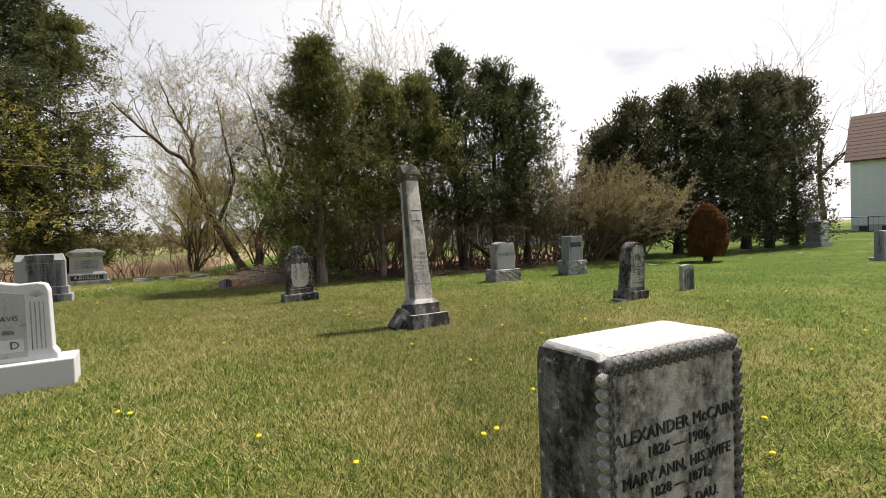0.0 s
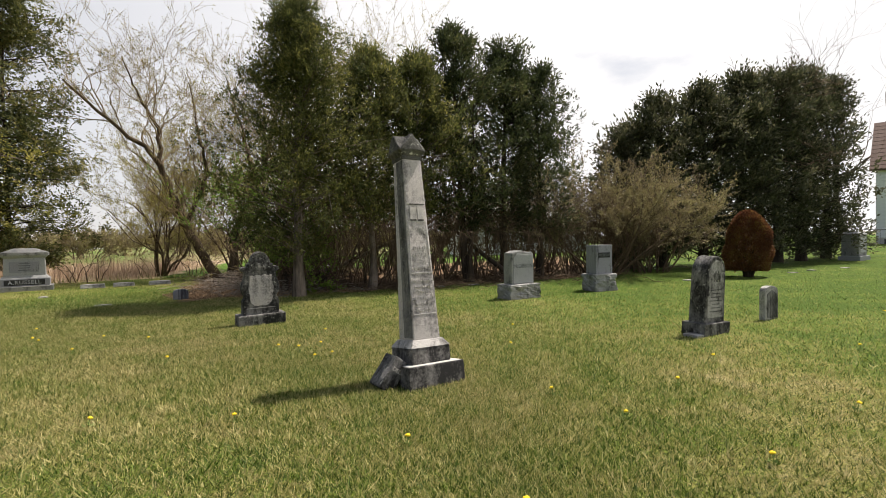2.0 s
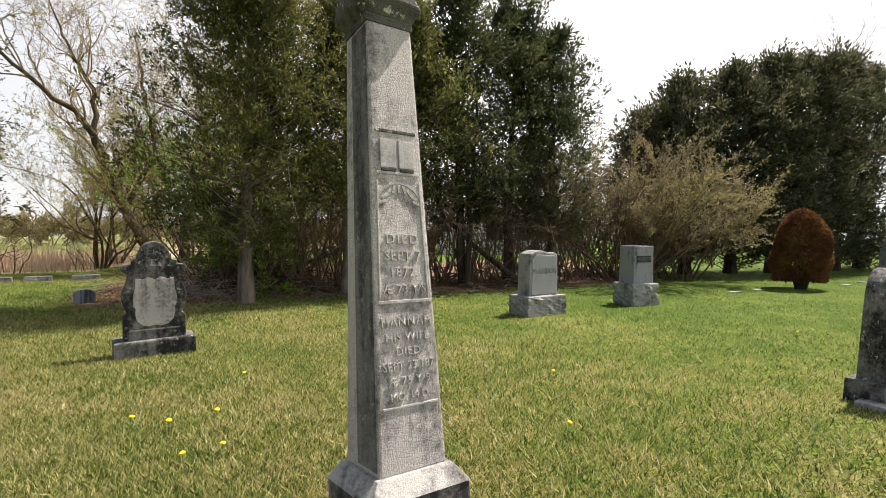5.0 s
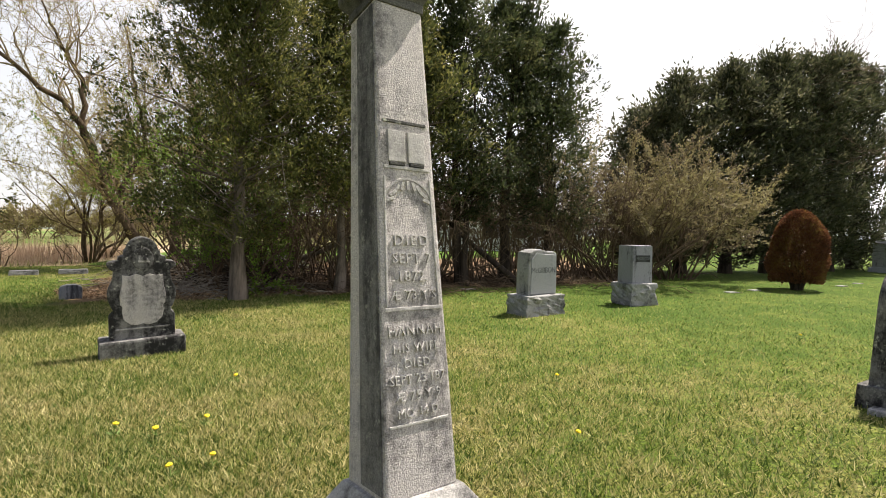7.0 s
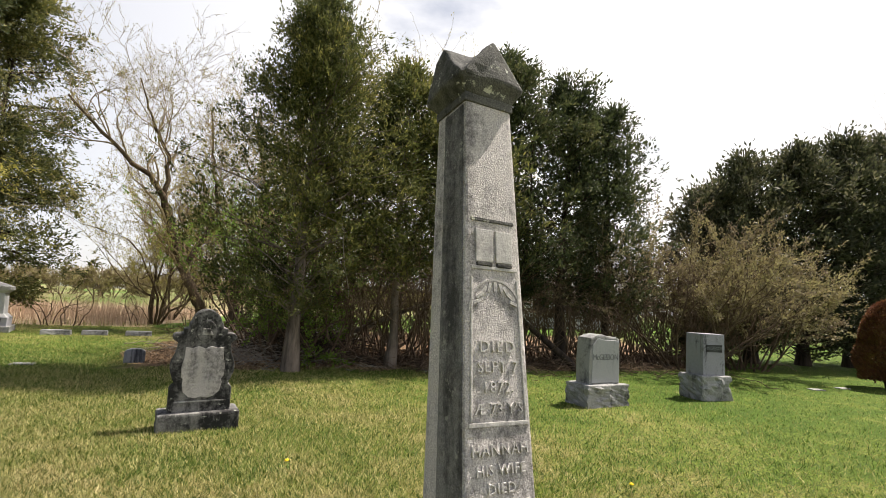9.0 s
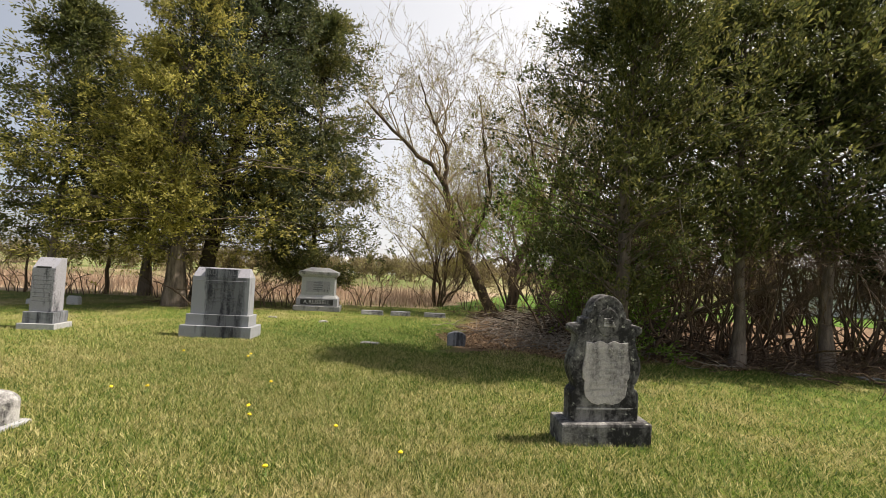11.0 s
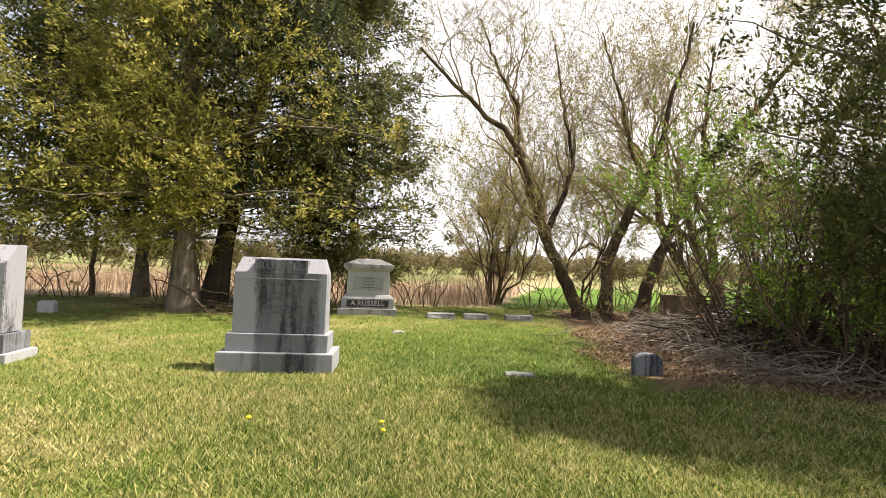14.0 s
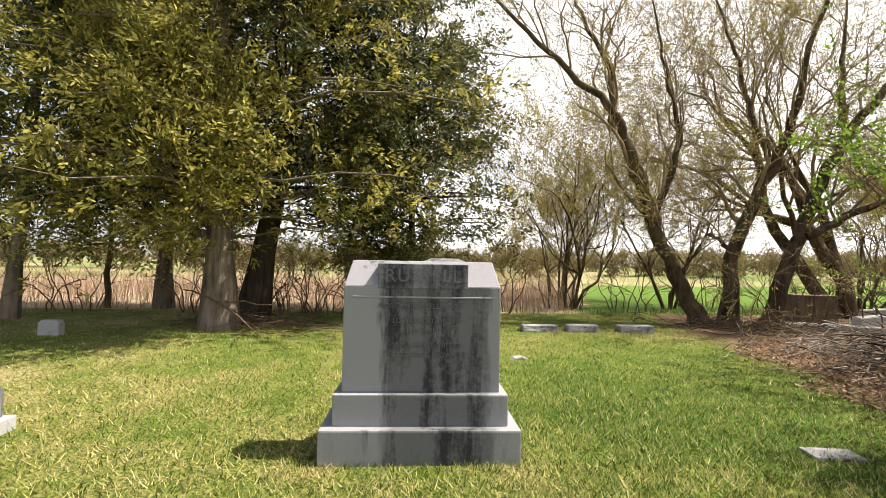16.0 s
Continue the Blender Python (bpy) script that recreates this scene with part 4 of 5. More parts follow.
brush_heap(-17.6, 14.9, 1.6, 1.2, 110, "dead lower branches beside the old cedars", material=M_TWIG, length=1.4)
fallen = thing("fallen_branch", pose(-3.8, 17.3, 0), "thick dead leaning branch in the thicket", "branch")
part("limb", tubes("limb", [(wander(rng, (-1.6, 0.2, 0.25), (1.6, 0.9, 1.5), 8, 0.15), np.linspace(0.09, 0.04, 8)), (wander(rng, (0.2, 0.5, 0.9), (0.8, 0.2, 2.2), 6, 0.1), np.linspace(0.04, 0.01, 6)), (wander(rng, (-1.6, 0.2, 0.3), (-1.9, 0.1, -0.05), 4, 0.02), np.linspace(0.09, 0.07, 4))], 8), M_BARK, fallen)
fallen = thing("fallen_branch", pose(0.8, 18.9, 0), "dark fallen trunk leaning across the thicket", "branch")
part("limb", tubes("limb", [(wander(rng, (0.9, -0.2, -0.02), (-1.4, 0.6, 1.9), 7, 0.06), np.linspace(0.1, 0.05, 7))], 8), M_BARK_DARK, fallen)
hang = thing("hanging_dead_branch", pose(-3.65, 15.0, 0), "pale dead branch hanging from the cedar", "branch")
part("limb", tubes("limb", [(wander(rng, (0.35, 0.1, 1.55), (0.1, 0.05, 3.0), 8, 0.06), np.linspace(0.006, 0.014, 8)), (wander(rng, (0.1, 0.05, 3.0), (-0.75, 0.05, 3.4), 5, 0.05), np.linspace(0.014, 0.02, 5))], 5), M_DEADWOOD, hang)
snag = thing("broken_branch", pose(-17.4, 14.06, 0), "broken dead branch on the old cedar trunk", "branch")
part("limb", tubes("limb", [(wander(rng, (0.2, -0.1, 0.5), (-0.5, -0.4, 0.72), 5, 0.04), np.linspace(0.03, 0.012, 5)), (wander(rng, (0.1, -0.1, 0.55), (1.0, 0.1, 0.02), 6, 0.08), np.linspace(0.03, 0.01, 6)), (wander(rng, (0.3, -0.1, 0.5), (1.2, 0.5, 0.4), 6, 0.08), np.linspace(0.02, 0.006, 6))], 6), M_TWIG, snag)
for bx, by, br in [(-23.1, 14.4, 0.09), (-20.6, 15.6, 0.05), (-24.2, 12.2, 0.05)]:
    sp = thing("field_sapling", pose(bx, by, 0), "thin reddish dead sapling at the reed edge", "sapling", "saplings")
    part("trunk", tubes("trunk", [(wander(rng, (0, 0, -0.05), (rng.uniform(-0.3, 0.3), 0, 2.6), 7, 0.1), np.linspace(br, br * 0.4, 7))], 6), M_TWIG, sp)


# ---- gravestones ----
ROW = 38.0


def on_row(x, y, turn=ROW, size=(1.0, 1.0, 1.0)):
    return pose(x, y, float(rise(x, y)) - 0.02, 0, 0, turn) @ Matrix.Diagonal((*size, 1.0))


def obelisk():
    root = thing("obelisk_monument", pose(-0.077, 7.43, -0.012, -6.2, -4.0, 0) @ pose(0, 0, 0, 0, 0, 38), "leaning grey marble obelisk, raised worn lettering, stepped dark base", "monument")
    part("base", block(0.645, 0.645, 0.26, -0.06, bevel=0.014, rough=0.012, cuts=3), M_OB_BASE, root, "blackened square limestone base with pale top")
    die = block(0.45, 0.45, 0.165, 0.2, bevel=0.01, rough=0.006, cuts=2, seed=3)
    part("die", die, M_OB_BASE, root)
    # ledge and bevel get paler colours, painting in the sun on their tops
    part("base_ledge", block(0.61, 0.61, 0.008, 0.196, bevel=0.003, rough=0.01, cuts=3), M_CONCRETE, root, "ledge of the base, painted pale as sunlit")
    part("die_bevel", block(0.46, 0.46, 0.075, 0.365, top=(0.76, 0.76), bevel=0.004), M_MARBLE, root)
    part("shaft", block(0.315, 0.315, 1.935, 0.435, top=(0.7, 0.7), bevel=0.012, rough=0.004, cuts=4, seed=8), M_OBELISK, root)
    # grime plus painted shade, away from the sun, worn off towards the back edge
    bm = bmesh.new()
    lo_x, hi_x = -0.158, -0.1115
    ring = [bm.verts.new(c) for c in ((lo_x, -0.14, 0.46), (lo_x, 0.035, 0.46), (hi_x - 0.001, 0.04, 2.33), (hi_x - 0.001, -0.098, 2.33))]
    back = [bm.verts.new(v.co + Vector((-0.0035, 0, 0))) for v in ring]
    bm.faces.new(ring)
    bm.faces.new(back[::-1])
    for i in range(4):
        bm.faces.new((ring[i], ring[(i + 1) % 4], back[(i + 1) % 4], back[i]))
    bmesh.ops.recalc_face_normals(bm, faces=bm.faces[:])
    part("grime_and_shade_sheet", bm, M_GRIME_SHADE, root, "dark sheet of grime and painted shade on one side of the shaft")
    # capstone with a gable on each side
    bm = bmesh.new()
    z0, z1, z2, h0, h1 = 2.375, 2.42, 2.66, 0.113, 0.158
    low = [bm.verts.new((sx * h0, sy * h0, z0)) for sx, sy in ((-1, -1), (1, -1), (1, 1), (-1, 1))]
    mid = [bm.verts.new((sx * h1, sy * h1, z1 + 0.02)) for sx, sy in ((-1, -1), (1, -1), (1, 1), (-1, 1))]
    gab = [bm.verts.new((sx * h1, sy * h1, z2 - 0.03)) for sx, sy in ((0, -1), (1, 0), (0, 1), (-1, 0))]
    apex = bm.verts.new((0, 0, z2 - 0.02))
    bm.faces.new(low[::-1])
    for i in range(4):
        j = (i + 1) % 4
        bm.faces.new((low[i], low[j], mid[j], mid[i]))
        bm.faces.new((mid[i], mid[j], gab[i]))
        bm.faces.new((mid[i], gab[i], apex))
        bm.faces.new((mid[j], apex, gab[i]))
    bmesh.ops.recalc_face_normals(bm, faces=bm.faces[:])
    bmesh.ops.bevel(bm, geom=bm.edges[:], offset=0.012, segments=2, affect="EDGES", profile=0.5)
    bmesh.ops.subdivide_edges(bm, edges=[e for e in bm.edges if e.calc_length() > 0.05], cuts=3, use_grid_fill=True)
    for v in bm.verts:
        v.co += v.co.normalized() * 0.0 + Vector((noise.noise(v.co * 14), noise.noise(v.co * 14 + Vector((5, 0, 0))), noise.noise(v.co * 14 + Vector((0, 7, 0))))) * 0.01
    part("capstone", bm, M_CAP, root, "mossy black capstone with four gables")
    part("neck", block(0.236, 0.236, 0.04, 2.345, bevel=0.006), M_CAP, root)

    def face_y(z):
        return -(0.1575 - (z - 0.435) / 1.935 * 0.0473)

    lean = -math.degrees(math.atan(0.0473 / 1.935))

    def up(z):
        return 1.159 * z - 0.1435

    def line(text, z, size, sp=1.0, sq=1.0):
        z, size = up(z), size * 1.14
        words("lettering", text, size, M_LETTER, root, (0, face_y(z) - 0.001, z), 0.007, spacing=sp, tilt=lean, squash=sq)

    def bar(w, h, z, x=0.0, deep=0.012, mat=M_LETTER):
        w, h, z, x = w * 1.125, h * 1.13, up(z), x * 1.125
        part("moulding", block(w, deep, h, z, bevel=0.003, cx=x, cy=face_y(z) + 0.001), mat, root)

    bar(0.175, 0.012, 1.72, mat=M_CAP)
    bar(0.185, 0.012, 1.56)
    bar(0.225, 0.014, 1.085)
    bar(0.23, 0.01, 0.72)
    for sx in (-1, 1):
        bar(0.068, 0.11, 1.585, sx * 0.04, 0.016)
        bar(0.06, 0.012, 1.572, sx * 0.04, 0.02, M_CAP)
        for k in range(9):
            z = 1.1 + k * 0.048
            bar(0.008, 0.05, z, sx * (0.103 - k * 0.0014))
    # arched name, letter by letter on a ring, too worn to read as a whole
    for k in range(9):
        a = radians(160 - k * 17.5)
        r = 0.088
        z = up(1.43) + r * math.sin(a)
        part("worn_letter", block(0.013, 0.01, 0.036, -0.018, bevel=0.002), M_LETTER, root).matrix_basis = Matrix.Translation((r * math.cos(a), face_y(z), z)) @ Matrix.Rotation(-(math.pi / 2 - a) * -1 * -1, 4, "Y")
    for k in range(22):
        a = math.pi * k / 21
        z = up(1.43) + 0.113 * math.sin(a)
        part("arch_bead", block(0.016, 0.008, 0.008, -0.004, bevel=0.0), M_LETTER, root).matrix_basis = Matrix.Translation((0.113 * math.cos(a), face_y(z), z)) @ Matrix.Rotation(math.pi / 2 - a, 4, "Y")
    line("DIED", 1.318, 0.052, 1.25)
    line("SEPT 7", 1.257, 0.05, 1.1)
    line("1872.", 1.197, 0.048, 1.15)
    line("Æ 73 Y'S", 1.135, 0.045, 1.1)
    line("HANNAH", 1.02, 0.046, 1.1)
    line("HIS WIFE", 0.965, 0.042, 1.1)
    line("DIED", 0.915, 0.042, 1.15)
    line("SEPT 23 187", 0.865, 0.042, 1.0)
    line("Æ 75 Y 9", 0.812, 0.042, 1.1)
    line("MO. 14 D.", 0.76, 0.038, 1.0)
    return root


obelisk()
chunk = thing("broken_stone", on_row(-0.46, 7.1, 34) @ pose(0, 0, 0.03, 0, 38, 8), "broken marble slab leaning against the obelisk base", "stone fragment")
part("slab", block(0.17, 0.22, 0.34, 0.0, bevel=0.014, rough=0.014, cuts=3, seed=5), M_MARBLE_DARK, chunk)
words("lettering", "DED", 0.06, M_LETTER, chunk, (0, -0.113, 0.22), 0.004)


def arch_outline(w, h, spring, n=14):
    """Round-topped upright outline."""
    pts = [(-w / 2, 0), (w / 2, 0)]
    for k in range(n + 1):
        a = math.pi * k / n
        pts.append((w / 2 * math.cos(a), spring + (h - spring) * math.sin(a)))
    return pts


def scroll_headstone():
    root = thing("scrolled_headstone", on_row(-3.45, 10.83, 40, (1.03, 0.9, 1.07)) @ pose(0, 0, 0, 2.5, -0.6, 0), "blackened marble headstone with scrolled shoulders and a carved shield", "gravestone")
    part("base", block(0.79, 0.38, 0.21, bevel=0.025, rough=0.01, cuts=2), M_MARBLE_DARK, root)
    half = [(0.0, 0.2), (0.3, 0.2), (0.3, 0.43), (0.285, 0.46), (0.262, 0.475), (0.262, 0.5), (0.285, 0.54), (0.305, 0.6), (0.312, 0.66), (0.3, 0.72), (0.272, 0.78), (0.258, 0.84), (0.256, 0.9), (0.29, 0.925),
            (0.312, 0.945), (0.31, 0.975), (0.29, 0.99), (0.255, 0.995), (0.215, 1.0), (0.212, 1.04), (0.165, 1.055), (0.16, 1.1)]
    top = [(0.145 * math.cos(a), 1.095 + 0.145 * math.sin(a)) for a in np.linspace(0.15, math.pi / 2, 7)]
    right = half + top
    outline = right + [(-x, z) for x, z in reversed(right[1:-1])]
    part("slab", prism(outline, 0.2, 0.012), M_MARBLE_DARK, root)
    shield = [(0.0, 0.36), (0.06, 0.345), (0.12, 0.36), (0.175, 0.41), (0.19, 0.48), (0.185, 0.54), (0.205, 0.56), (0.21, 0.66), (0.19, 0.75), (0.185, 0.86), (0.12, 0.85), (0.06, 0.87), (0.0, 0.845)]
    part("shield", prism(shield + [(-x, z) for x, z in reversed(shield[1:-1])], 0.03, 0.006, cy=-0.098), M_OBELISK, root, "paler raised shield with inscription")
    part("medallion", prism([(0.1 * math.cos(a), 1.02 + 0.115 * math.sin(a)) for a in np.arange(0, 6.2, 0.35)], 0.024, 0.008, cy=-0.1), M_MARBLE_DARK, root)
    for k in range(5):
        part("carved_finger", block(0.11 - 0.01 * k, 0.02, 0.013, 0.985 + 0.014 * k, bevel=0.005, cx=0.01 - 0.004 * k, cy=-0.115), M_MARBLE, root)
    part("ledge", block(0.5, 0.02, 0.014, 0.305, bevel=0.004, cy=-0.1), M_MARBLE, root)
    for text, z, s in (("R.T. SAUNDERS", 0.79, 0.047), ("DIED DEC. 4, 1877", 0.733, 0.041), ("Æ 70 Y'RS.", 0.68, 0.041), ("HANNAH", 0.625, 0.037), ("WIFE OF", 0.575, 0.035), ("R.T. SAUNDERS", 0.522, 0.042), ("DIED MAR. 8, 1873", 0.47, 0.036), ("Æ. 62 Y'RS.", 0.42, 0.034)):
        words("lettering", text, s, M_LETTER, root, (0, -0.115, z), 0.004)
    return root


scroll_headstone()

mg = thing("rustic_headstone", on_row(1.397, 14.379, 37, (0.96, 1.04, 1.08)), "light granite headstone with rough sides on a rock-faced base", "gravestone")
part("base", block(0.98, 0.52, 0.34, bevel=0.02, rough=0.1, cuts=7), M_ROCKFACE, mg)
part("slab", prism([(-0.36, 0.33), (0.36, 0.33), (0.365, 0.7), (0.35, 1.02), (0.28, 1.05), (0.1, 1.055), (-0.05, 1.085), (-0.2, 1.075), (-0.34, 1.03), (-0.365, 0.7)], 0.3, 0.03), M_ROCKFACE, mg, "rough-edged granite slab")
part("face_panel", prism([(-0.32, 0.36), (0.33, 0.36), (0.33, 0.98), (0.25, 1.0), (0.0, 1.0), (-0.18, 1.03), (-0.3, 0.92)], 0.03, 0.008, cy=-0.148), M_GRANITE_L, mg, "smooth pale granite face")
words("lettering", "McGIBBON", 0.13, M_LETTER_GREY, mg, (0, -0.163, 0.74), 0.004, spacing=0.95)

ba = thing("block_headstone", on_row(3.69, 16.05, 27, (1.14, 0.95, 1.07)), "upright blue-grey granite block on a rock-faced base", "gravestone")
part("base", block(0.64, 0.6, 0.45, bevel=0.03, rough=0.09, cuts=7, seed=4), M_ROCKFACE, ba)
part("block", block(0.48, 0.44, 0.74, 0.44, top=(0.97, 0.97), bevel=0.012), M_GRANITE, ba)
part("name_band", block(0.34, 0.012, 0.13, 0.86, bevel=0.003, cy=-0.222), M_LETTER_DARK, ba, "dark sunk name band")
words("lettering", "McGREGOR", 0.09, M_LETTER_GREY, ba, (0, -0.229, 0.925), 0.004, squash=0.7)

ar = thing("arched_headstone", on_row(3.854, 9.95, 37, (1.0, 0.72, 1.05)) @ pose(0, 0, 0, 2.0, 2.0, 0), "leaning round-topped dark marble headstone with an arched sunk panel", "gravestone")
part("base", block(0.66, 0.5, 0.24, -0.05, bevel=0.014, rough=0.01, cuts=2), M_MARBLE_DARK, ar)
part("slab", prism([(x * (1 - 0.1 * z), z + 0.18) for x, z in arch_outline(0.52, 0.94, 0.68, 16)], 0.34, 0.02), M_MARBLE_DARK, ar)
part("panel", prism([(x, z + 0.26) for x, z in arch_outline(0.4, 0.8, 0.6, 14)], 0.02, 0.006, cy=-0.168), M_MARBLE, ar, "paler arched inscription panel")
for k in range(7):
    part("worn_line", block(0.3 - 0.05 * (k % 3), 0.01, 0.016, 0.34 + 0.05 * k, bevel=0.002, cy=-0.18), M_MARBLE_DARK, ar)
for k in range(5):
    part("carved_leaf", block(0.03, 0.02, 0.12, 0.76 + 0.03 * (k % 2), bevel=0.008, cx=-0.07 + 0.035 * k, cy=-0.18), M_MARBLE_DARK, ar)
part("foot_slab", block(0.2, 0.3, 0.05, 0.0, bevel=0.008, cx=-0.4, cy=-0.08), M_MARBLE, ar)

sm = thing("small_headstone", on_row(5.392, 11.123, 34) @ pose(0, 0, 0, -1, 1.5, 0), "small thin round-shouldered grey marble headstone", "gravestone")
part("slab", prism([(-0.2, -0.05), (0.2, -0.05), (0.2, 0.5), (0.17, 0.55), (0.1, 0.58), (0, 0.59), (-0.1, 0.58), (-0.17, 0.55), (-0.2, 0.5)], 0.1, 0.012), M_MARBLE, sm)
part("panel", prism([(-0.15, 0.05), (0.15, 0.05), (0.15, 0.45), (0.0, 0.52), (-0.15, 0.45)], 0.01, 0.003, cy=-0.052), M_MARBLE_DARK, sm)


def stepped_monument():
    root = thing("granite_monument", on_row(-10.966, 11.744, 38, (1.0, 0.82, 0.985)), "large blue-grey granite monument streaked black on two stepped bases", "monument")
    part("base", block(1.31, 0.76, 0.25, bevel=0.012), M_GRANITE_RUN, root)
    part("plinth", block(1.16, 0.56, 0.21, 0.25, bevel=0.01), M_GRANITE_RUN, root)
    bm = block(1.06, 0.4, 0.72, 0.46, bevel=0.006)
    part("body", bm, M_GRANITE_RUN, root)
    # hipped top with sloping front
    bm = bmesh.new()
    lo = [bm.verts.new(c) for c in ((-0.53, -0.2, 1.178), (0.53, -0.2, 1.178), (0.53, 0.2, 1.178), (-0.53, 0.2, 1.178))]
    hi = [bm.verts.new(c) for c in ((-0.49, -0.04, 1.355), (0.49, -0.04, 1.355), (0.49, 0.04, 1.355), (-0.49, 0.04, 1.355))]
    bm.faces.new(lo[::-1])
    bm.faces.new(hi)
    for i in range(4):
        j = (i + 1) % 4
        bm.faces.new((lo[i], lo[j], hi[j], hi[i]))
    bmesh.ops.bevel(bm, geom=bm.edges[:], offset=0.006, segments=1, affect="EDGES")
    part("hipped_top", bm, M_GRANITE, root)
    part("name_block", block(0.61, 0.2, 0.17, 1.165, bevel=0.005, cy=-0.108), M_GRANITE_STAINED, root, "raised block carrying the family name")
    part("ledge", block(0.94, 0.014, 0.012, 1.1, bevel=0.003, cy=-0.206), M_GRANITE, root)
    words("lettering", "RUSSELL", 0.125, M_LETTER_GREY, root, (0, -0.211, 1.25), 0.007, spacing=1.15)
    for text, z, s, x in (("MORGAN RUSSELL 1820 -", 1.045, 0.05, -0.02), ("LOVINA POST, HIS WIFE", 0.945, 0.045, 0.04), ("1838 - 1914", 0.88, 0.045, 0.0), ("WM. RUSSELL, WIFE OF", 0.78, 0.045, 0.04), ("ARTHUR B. BROWN 18", 0.715, 0.045, 0.06)):
        words("lettering", text, s, M_LETTER_GREY, root, (x, -0.206, z), 0.004)
    return root


stepped_monument()


def pedestal_monument():
    root = thing("pedestal_monument", on_row(-14.676, 17.387, 42, (1.03, 1.03, 1.04)), "weathered grey pedestal monument with a moulded cap and carved family name", "monument")
    part("base", block(1.42, 1.0, 0.17, bevel=0.015), M_ROCKFACE, root)
    part("plinth", block(1.26, 0.84, 0.24, 0.17, bevel=0.012), M_GRANITE, root)
    part("plinth_moulding", block(1.22, 0.8, 0.09, 0.41, top=(0.88, 0.86), bevel=0.01), M_GRANITE_L, root)
    part("body", block(1.05, 0.66, 0.56, 0.49, top=(0.96, 0.96), bevel=0.012), M_GRANITE_L, root)
    part("panel", block(0.72, 0.02, 0.34, 0.6, bevel=0.004, cy=-0.328), M_GRANITE, root)
    for k in range(4):
        part("worn_line", block(0.3 - 0.04 * (k % 2), 0.008, 0.03, 0.66 + 0.07 * k, bevel=0.002, cy=-0.341), M_LETTER_GREY, root)
    part("cornice", block(1.02, 0.64, 0.08, 1.05, top=(1.16, 1.2), bevel=0.008), M_GRANITE_L, root)
    part("cap", block(1.22, 0.8, 0.1, 1.13, bevel=0.016), M_ROCKFACE, root)
    part("cap_top", block(1.18, 0.76, 0.13, 1.23, top=(0.45, 0.4), bevel=0.02), M_GRANITE_L, root)
    part("name_field", block(1.0, 0.012, 0.17, 0.205, bevel=0.003, cy=-0.421), M_LETTER_DARK, root, "dark sunk field behind the name")
    words("lettering", "A.RUSSELL", 0.17, M_WHITE, root, (0, -0.43, 0.29), 0.008, spacing=1.05)
    return root


pedestal_monument()

pi = thing("slant_topped_headstone", on_row(-13.62, 9.778, 42, (0.92, 0.95, 0.97)), "pale granite pillar headstone with a slanted top on two stepped bases", "gravestone")
part("base", block(0.7, 0.58, 0.13, bevel=0.012), M_GRANITE_L, pi)
part("plinth", block(0.57, 0.47, 0.22, 0.13, bevel=0.01, rough=0.012, cuts=3), M_GRANITE_STAINED, pi, "darker rough plinth")
bm = bmesh.new()
side = [(-0.18, 0.35), (0.18, 0.35), (0.18, 1.4), (0.02, 1.4), (-0.18, 1.19)]
va, vb = [bm.verts.new((-0.215, y, z)) for y, z in side], [bm.verts.new((0.215, y, z)) for y, z in side]
bm.faces.new(va)
bm.faces.new(vb[::-1])
for i in range(5):
    bm.faces.new((va[(i + 1) % 5], va[i], vb[i], vb[(i + 1) % 5]))
bmesh.ops.recalc_face_normals(bm, faces=bm.faces[:])
bmesh.ops.bevel(bm, geom=bm.edges[:], offset=0.008, segments=2, affect="EDGES")
part("pillar", bm, M_GRANITE, pi)
part("name_bar", block(0.28, 0.03, 0.035, 1.19, bevel=0.004, cy=-0.17), M_LETTER_DARK, pi)
for k in range(7):
    part("worn_line", block(0.34, 0.008, 0.014, 0.55 + 0.08 * k, bevel=0.002, cy=-0.182), M_LETTER_GREY, pi)


